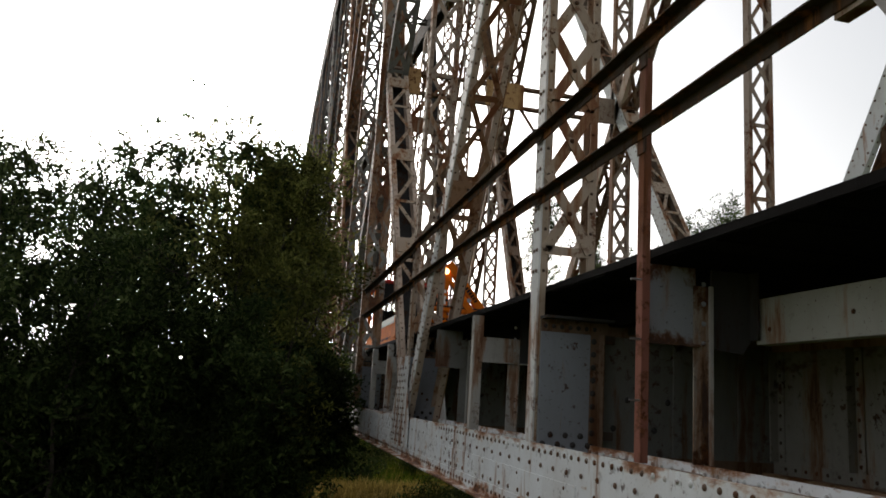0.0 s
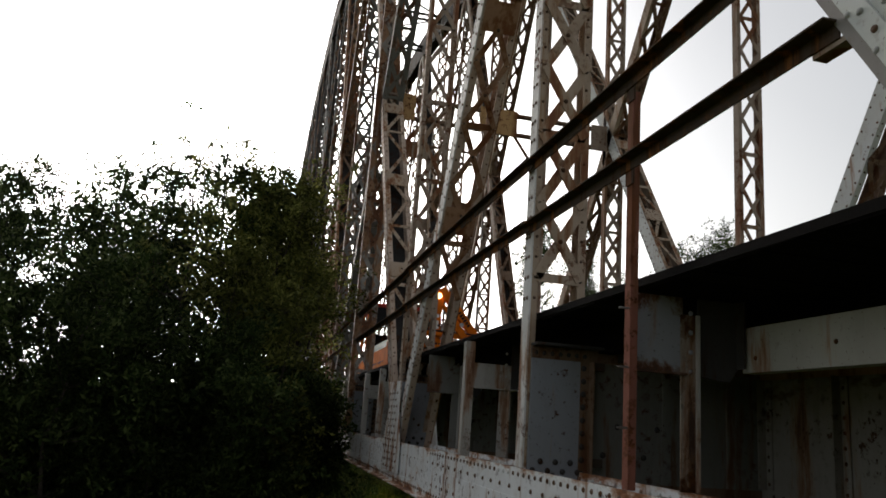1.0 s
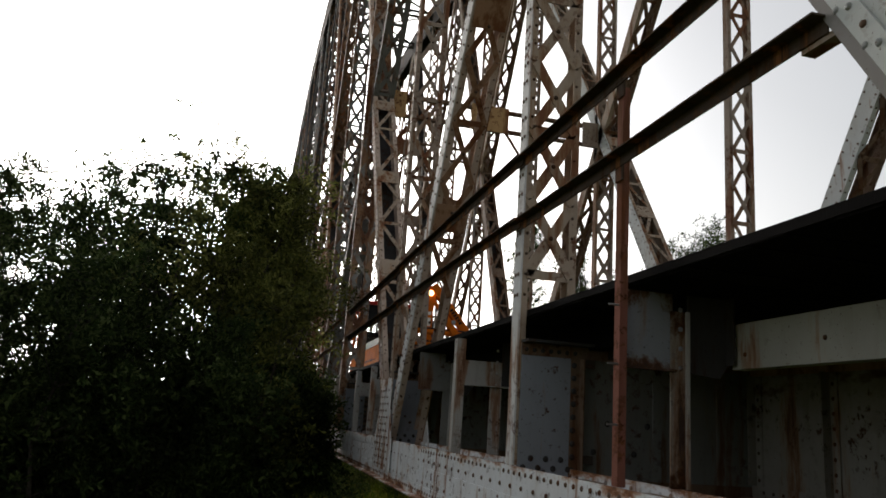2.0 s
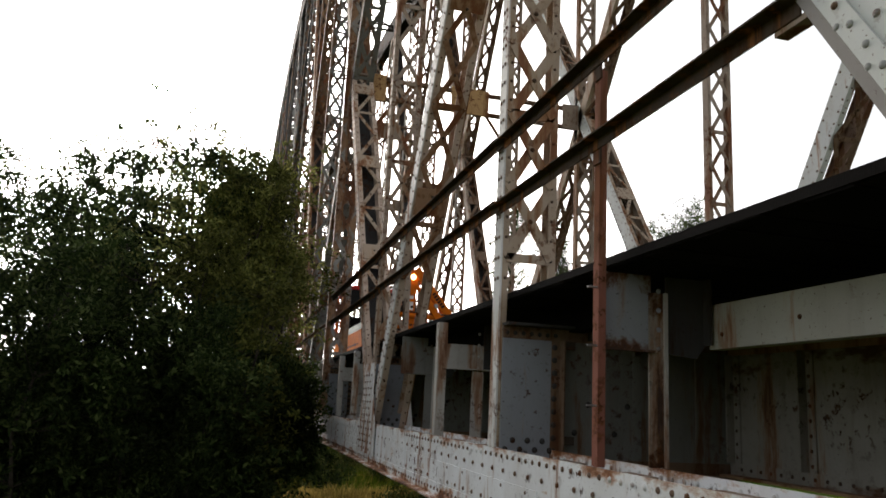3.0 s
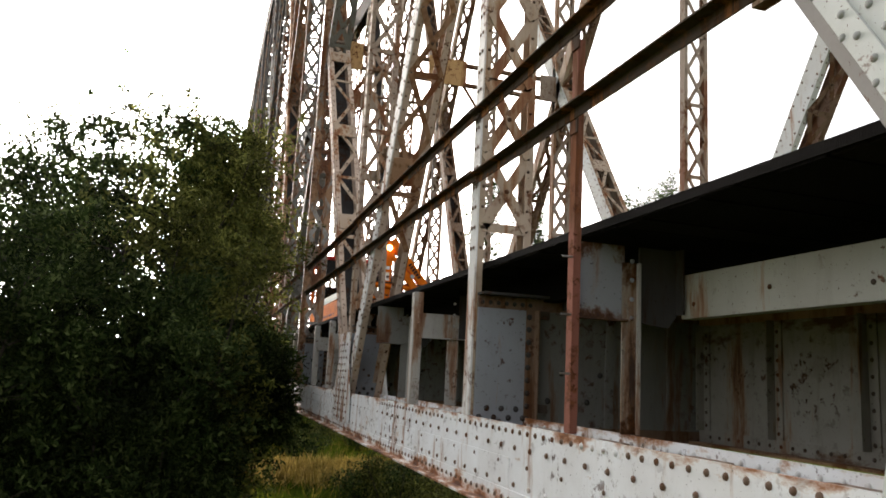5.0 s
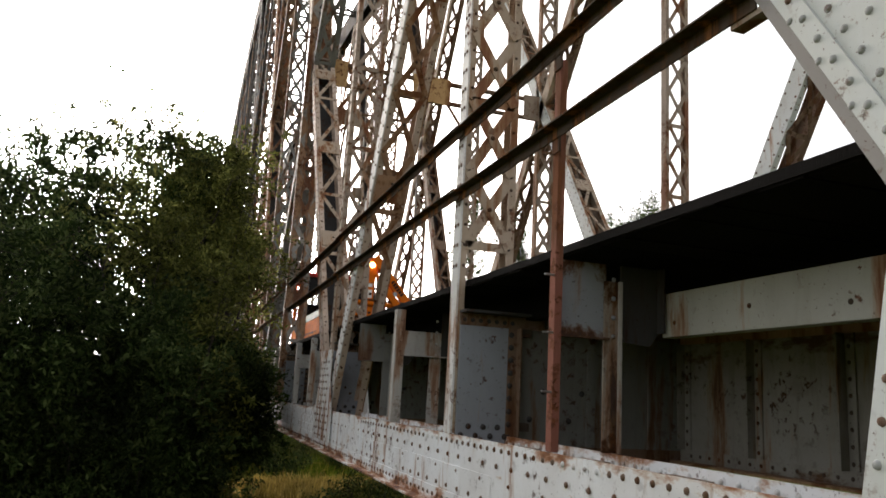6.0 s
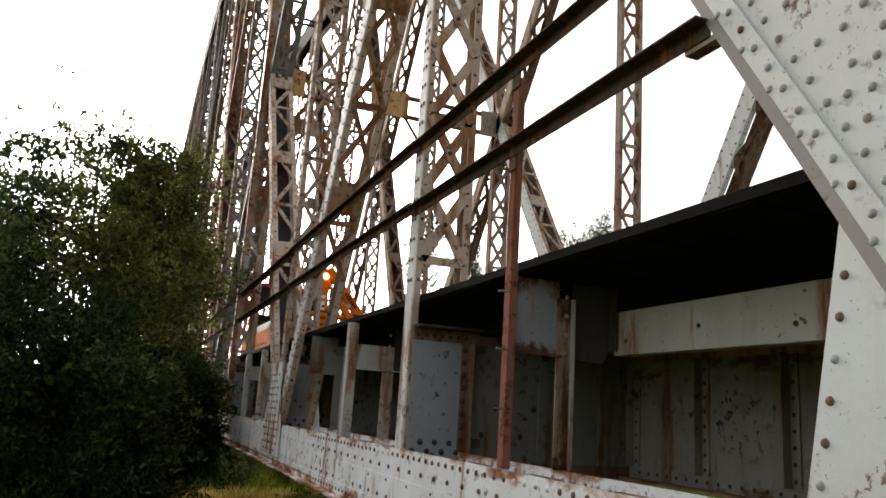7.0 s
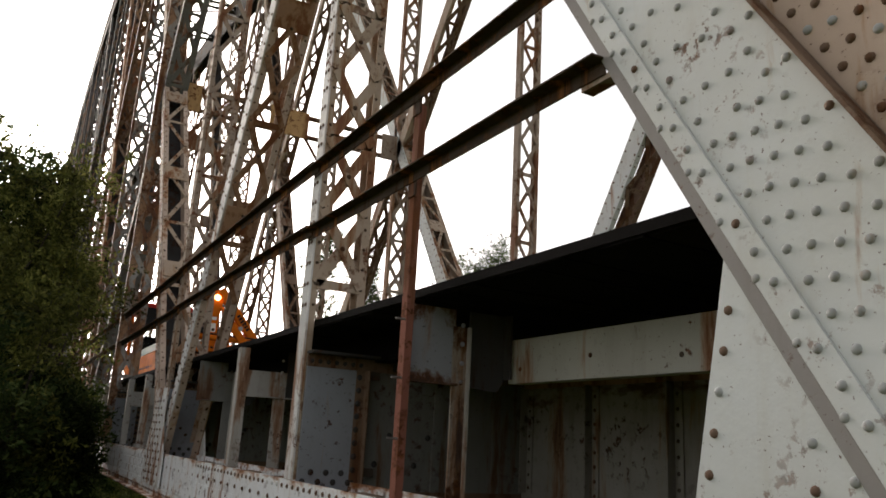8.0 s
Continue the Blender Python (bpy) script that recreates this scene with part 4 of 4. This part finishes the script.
for i in range(15):
    tree(-34 + 3.1 * i + (i % 3), 62 + 5 * (i % 4), 5.0 + 0.5 * (i % 3), 2.6, 140 + i, LEAF, "low dark green tree far across the meadow", 0.5, 0.05, 0.3)
rng = np.random.default_rng(5)
for i in range(30):
    yb = rng.uniform(16, 29)
    bush(rng.uniform(0.205, 0.42) * yb, yb, rng.uniform(1.6, 2.7), rng.uniform(0.9, 1.6), 70 + i, LEAF if i % 2 else LEAF_OLIVE, "low dark green bush on the meadow")

for i in range(16):
    bush(4.2 + 0.75 * i + rng.uniform(-0.5, 0.5), rng.uniform(46, 62), rng.uniform(1.2, 2.3), rng.uniform(1.6, 2.6), 210 + i, LEAF if i % 3 else LEAF_OLIVE, "dark green shrub out on the meadow")
v = leaves(np.c_[rng.uniform(2.0, 13, 3600), rng.normal(37, 1.6, 3600), np.full(3600, GZ + 0.1)], 4, (0.12, 0.12, 0.03), 0.75, 0.02, 2.6, rng)
tagged(new("dry_grass", leaf_mesh("dry_grass", v, DRYBLADE)), "belt of long dry yellow grass", "grass", kind="stuff")
v = leaves(np.c_[rng.uniform(-6, 26, 9000), rng.uniform(14, 75, 9000), np.full(9000, GZ + 0.1)], 3, (0.12, 0.12, 0.03), 0.55, 0.018, 2.6, rng)
grass = new("grass", leaf_mesh("grass", v, BLADE))
tagged(grass, "long green and dry meadow grass", "grass", kind="stuff")


# ---- rubble far across the meadow, at the foot of the next pier ----
heap = thing("rubble_heap", "heap of pale concrete and brick rubble", "rubble", at=(6.3, 80, GZ))
rng = np.random.default_rng(9)
for i in range(26):
    c = rng.normal(0, 1, 3) * (1.6, 1.0, 0.3)
    g = Geo()
    e = Euler(rng.uniform(0, 3, 3)).to_matrix()
    sz = rng.uniform(0.2, 0.65)
    g.block((c[0], c[1], abs(c[2]) + 0.25), e @ Vector((sz, 0, 0)), e @ Vector((0, sz * 0.7, 0)), e @ Vector((0, 0, sz * 0.5)))
    part("stone", g, RUBBLE if i % 3 else BRICKRED, heap, bevel=0.05)

# ---- rail crane truck standing on the track ----
VY = 13.0                     # how far along the track it stands


def vbox(x0, x1, y0, y1, z0, z1):
    return Geo().box(x0, x1, y0 + VY, y1 + VY, z0, z1)


crane = thing("crane_truck", "orange rail crane truck with green stripe and lit amber lamp", "vehicle", at=(0, 0, 0))
part("chassis", vbox(3.75, 5.45, 7.0, 15.2, 1.28, 1.46), BLACK, crane, bevel=0.02)
part("side_board", vbox(3.46, 3.50, 8.1, 13.35, 1.50, 2.02), ORANGE, crane, bevel=0.008)
part("stripe", vbox(3.455, 3.50, 8.1, 13.35, 2.024, 2.22), GREEN, crane, "dark green stripe")
part("sill", vbox(3.48, 3.55, 8.1, 13.35, 1.36, 1.496), BLACK, crane)
for i in range(9):
    part("lettering", vbox(3.452, 3.456, 9.0 + 0.32 * i, 9.0 + 0.32 * i + (0.2 if i % 3 else 0.1), 1.60, 1.66), BLACK, crane, "small dark lettering bar")
part("load_bed", vbox(3.50, 5.72, 8.1, 12.0, 1.46, 2.12), BLACK, crane, bevel=0.02)
cab = part("cab", vbox(3.50, 5.72, 12.0, 14.6, 1.50, 2.30), ORANGE, crane, bevel=0.04)
for x0, x1, y0, y1 in ((3.48, 3.58, 12.0, 12.10), (5.64, 5.74, 12.0, 12.10), (3.48, 3.56, 13.25, 13.35), (3.48, 3.56, 14.45, 14.58), (5.66, 5.74, 14.45, 14.58), (4.56, 4.64, 12.0, 12.06)):
    part("pillar", vbox(x0, x1, y0, y1, 2.30, 3.62), ORANGE, cab, bevel=0.012)
part("roof", vbox(3.44, 5.78, 11.93, 14.7, 3.62, 3.74), RED, cab, "red roof panel", bevel=0.03)
part("visor_panel", vbox(3.58, 5.64, 12.03, 12.05, 3.05, 3.62), BLACK, cab, "dark upper rear panel")
pane = part("rear_window", vbox(3.58, 5.64, 12.02, 12.028, 2.30, 3.05), GLASS, cab)
pane.visible_shadow = False
pane = part("side_window", vbox(3.505, 3.513, 12.10, 13.25, 2.30, 3.60), GLASS, cab)
pane.visible_shadow = False
part("side_window_frame", vbox(3.50, 3.53, 12.6, 12.64, 2.30, 3.60), BLACK, cab)
part("seat_back", vbox(3.75, 4.35, 13.2, 13.35, 2.2, 2.85), BLACK, cab, bevel=0.04)
for i, (x, z) in enumerate(((3.7, 2.95), (3.7, 2.80))):
    part("rack_bar", vbox(4.35, 5.80, 8.35 - 0.05 * i, 8.41 - 0.05 * i, z - 0.06, z), STEEL, crane, "pale steel rack bar")
part("rack_post", vbox(4.40, 4.46, 8.34, 8.40, 2.2, 2.95), STEEL, crane)
part("rack_post", vbox(5.70, 5.76, 8.34, 8.40, 2.2, 2.95), STEEL, crane)
# crane folded across the rear of the truck
beam = part("outrigger_beam", vbox(3.42, 5.75, 7.62, 7.86, 2.04, 2.26), ORANGE, crane, bevel=0.015)
part("end_frame", vbox(3.36, 3.44, 7.58, 7.92, 1.55, 2.42), ORANGE, beam, bevel=0.01)
part("end_plate", vbox(3.50, 3.56, 7.56, 7.92, 1.95, 2.40), ORANGE, beam, bevel=0.01)
part("leg_tube", Geo().tube((3.55, 7.74 + VY, 1.35), (3.55, 7.74 + VY, 2.40), 0.07, n=12), ORANGE, beam)
part("cylinder", Geo().tube((3.6, 7.55 + VY, 2.42), (5.7, 7.55 + VY, 2.38), 0.075, n=12), ORANGE, crane, smooth=True)
part("hose", Geo().tube((3.7, 7.48 + VY, 2.50), (5.75, 7.48 + VY, 2.47), 0.02), BLACK, crane)
for i in range(5):
    part("lettering", vbox(4.30 + 0.11 * i, 4.38 + 0.11 * i, 7.612, 7.618, 2.12, 2.17), BLACK, beam, "small dark lettering bar")
mast = Geo()
mast.block((4.62, 7.72 + VY, 2.62), (0.135, 0, 0), (0, 0.135, 0), (0, 0, 0.45))
column = part("mast", mast, ORANGE, crane, bevel=0.03)
g = Geo()
g.plate([(4.46, 7.72 + VY, 3.02), (4.78, 7.72 + VY, 3.02), (4.84, 7.72 + VY, 3.42), (4.80, 7.72 + VY, 3.72), (4.50, 7.72 + VY, 3.62), (4.44, 7.72 + VY, 3.35)], (0, 1, 0), 0.26)
part("mast_head", g, ORANGE, column, bevel=0.02)
part("collar", vbox(4.47, 4.77, 7.57, 7.87, 2.98, 3.04), ORANGE, column)
part("label_plate", vbox(4.54, 4.70, 7.578, 7.584, 2.55, 2.78), LETTER, column, "pale sticker")
part("label_plate", vbox(4.54, 4.70, 7.578, 7.584, 2.86, 2.95), LETTER, column, "pale sticker")
boom = Geo().bar((4.72, 7.62 + VY, 3.70), (5.82, 7.62 + VY, 2.36), 0.24, 0.20, (0, 1, 0))
arm = part("boom", boom, ORANGE, crane, bevel=0.02)
d = Vector((1.1, 0, -1.34)).normalized()
c = Vector((4.72, 7.512 + VY, 3.70))
s_ = Vector((d.z, 0, -d.x))
for i in range(6):
    w = 0.05 if i not in (1, 2, 3) else 0.06
    g = Geo().block(c + d * (0.86 + 0.085 * i), d * 0.03, s_ * w, (0, 0.004, 0))
    part("lettering", g, BLACK, arm, "dark lettering bar")
part("extension", Geo().bar((5.55, 7.62 + VY, 2.69), (6.05, 7.62 + VY, 2.08), 0.18, 0.15, (0, 1, 0)), ORANGE, arm, bevel=0.015)
part("lift_cylinder", Geo().tube((4.78, 7.60 + VY, 3.22), (5.28, 7.60 + VY, 2.72), 0.06, n=12), ORANGE, arm, smooth=True)
part("knuckle_arm", Geo().bar((5.10, 7.5 + VY, 2.78), (5.62, 7.5 + VY, 2.10), 0.20, 0.14, (0, 1, 0)), ORANGE, arm, bevel=0.02)
part("pivot_pin", Geo().tube((5.32, 7.40 + VY, 2.70), (5.32, 7.75 + VY, 2.70), 0.06, n=12), STEEL, arm)
hook = Geo().block((5.0, 7.45 + VY, 2.72), (0.06, 0, 0), (0, 0.05, 0), (0, 0, 0.16))
hk = part("hook_block", hook, BLACK, crane, bevel=0.02)
for i in range(6):
    part("chain_link", Geo().tube((5.0, 7.45 + VY, 2.55 - 0.06 * i), (5.0 + 0.012 * (i % 2), 7.45 + VY, 2.50 - 0.06 * i), 0.018, n=6), BLACK, hk)


def hose(pts, r):
    cu = bpy.data.curves.new("hose", "CURVE")
    cu.dimensions, cu.bevel_depth, cu.bevel_resolution = "3D", r, 2
    sp = cu.splines.new("NURBS")
    sp.points.add(len(pts) - 1)
    for p, q in zip(sp.points, pts):
        p.co = (q[0], q[1] + VY, q[2], 1)
    sp.use_endpoint_u, sp.order_u = True, 4
    cu.materials.append(BLACK)
    ob = new("hose", cu)
    ob.parent = crane
    return ob


hose([(4.45, 7.6, 3.55), (4.30, 7.58, 3.80), (4.40, 7.58, 4.02), (4.62, 7.58, 4.02), (4.74, 7.58, 3.80)], 0.018)
for i in range(3):
    hose([(4.44, 7.6, 3.10), (4.40, 7.58, 2.85 - 0.03 * i), (4.15 - 0.05 * i, 7.58, 2.75), (4.05, 7.58, 2.55 + 0.04 * i), (4.30, 7.58, 2.52), (4.46, 7.6, 2.62 + 0.05 * i)], 0.016)
g = Geo()
for i in range(4):
    g.tube((4.66, 7.56 + VY - 0.02 * i, 3.47), (4.66, 7.54 + VY - 0.02 * i, 3.47), 0.085 - 0.012 * i, 0.08 - 0.014 * i, 14)
part("amber_lamp", g, LAMP, crane, "lit amber warning lamp", smooth=True)
for y in (8.8, 13.2):
    for x in (3.86, 5.38):
        wheel = part("wheel", Geo().tube((x - 0.06, y + VY, 1.37), (x + 0.06, y + VY, 1.37), 0.38, n=24), BLACK, crane)
        part("rim", Geo().tube((x - 0.075, y + VY, 1.37), (x + 0.075, y + VY, 1.37), 0.22, n=16), STEEL, wheel)
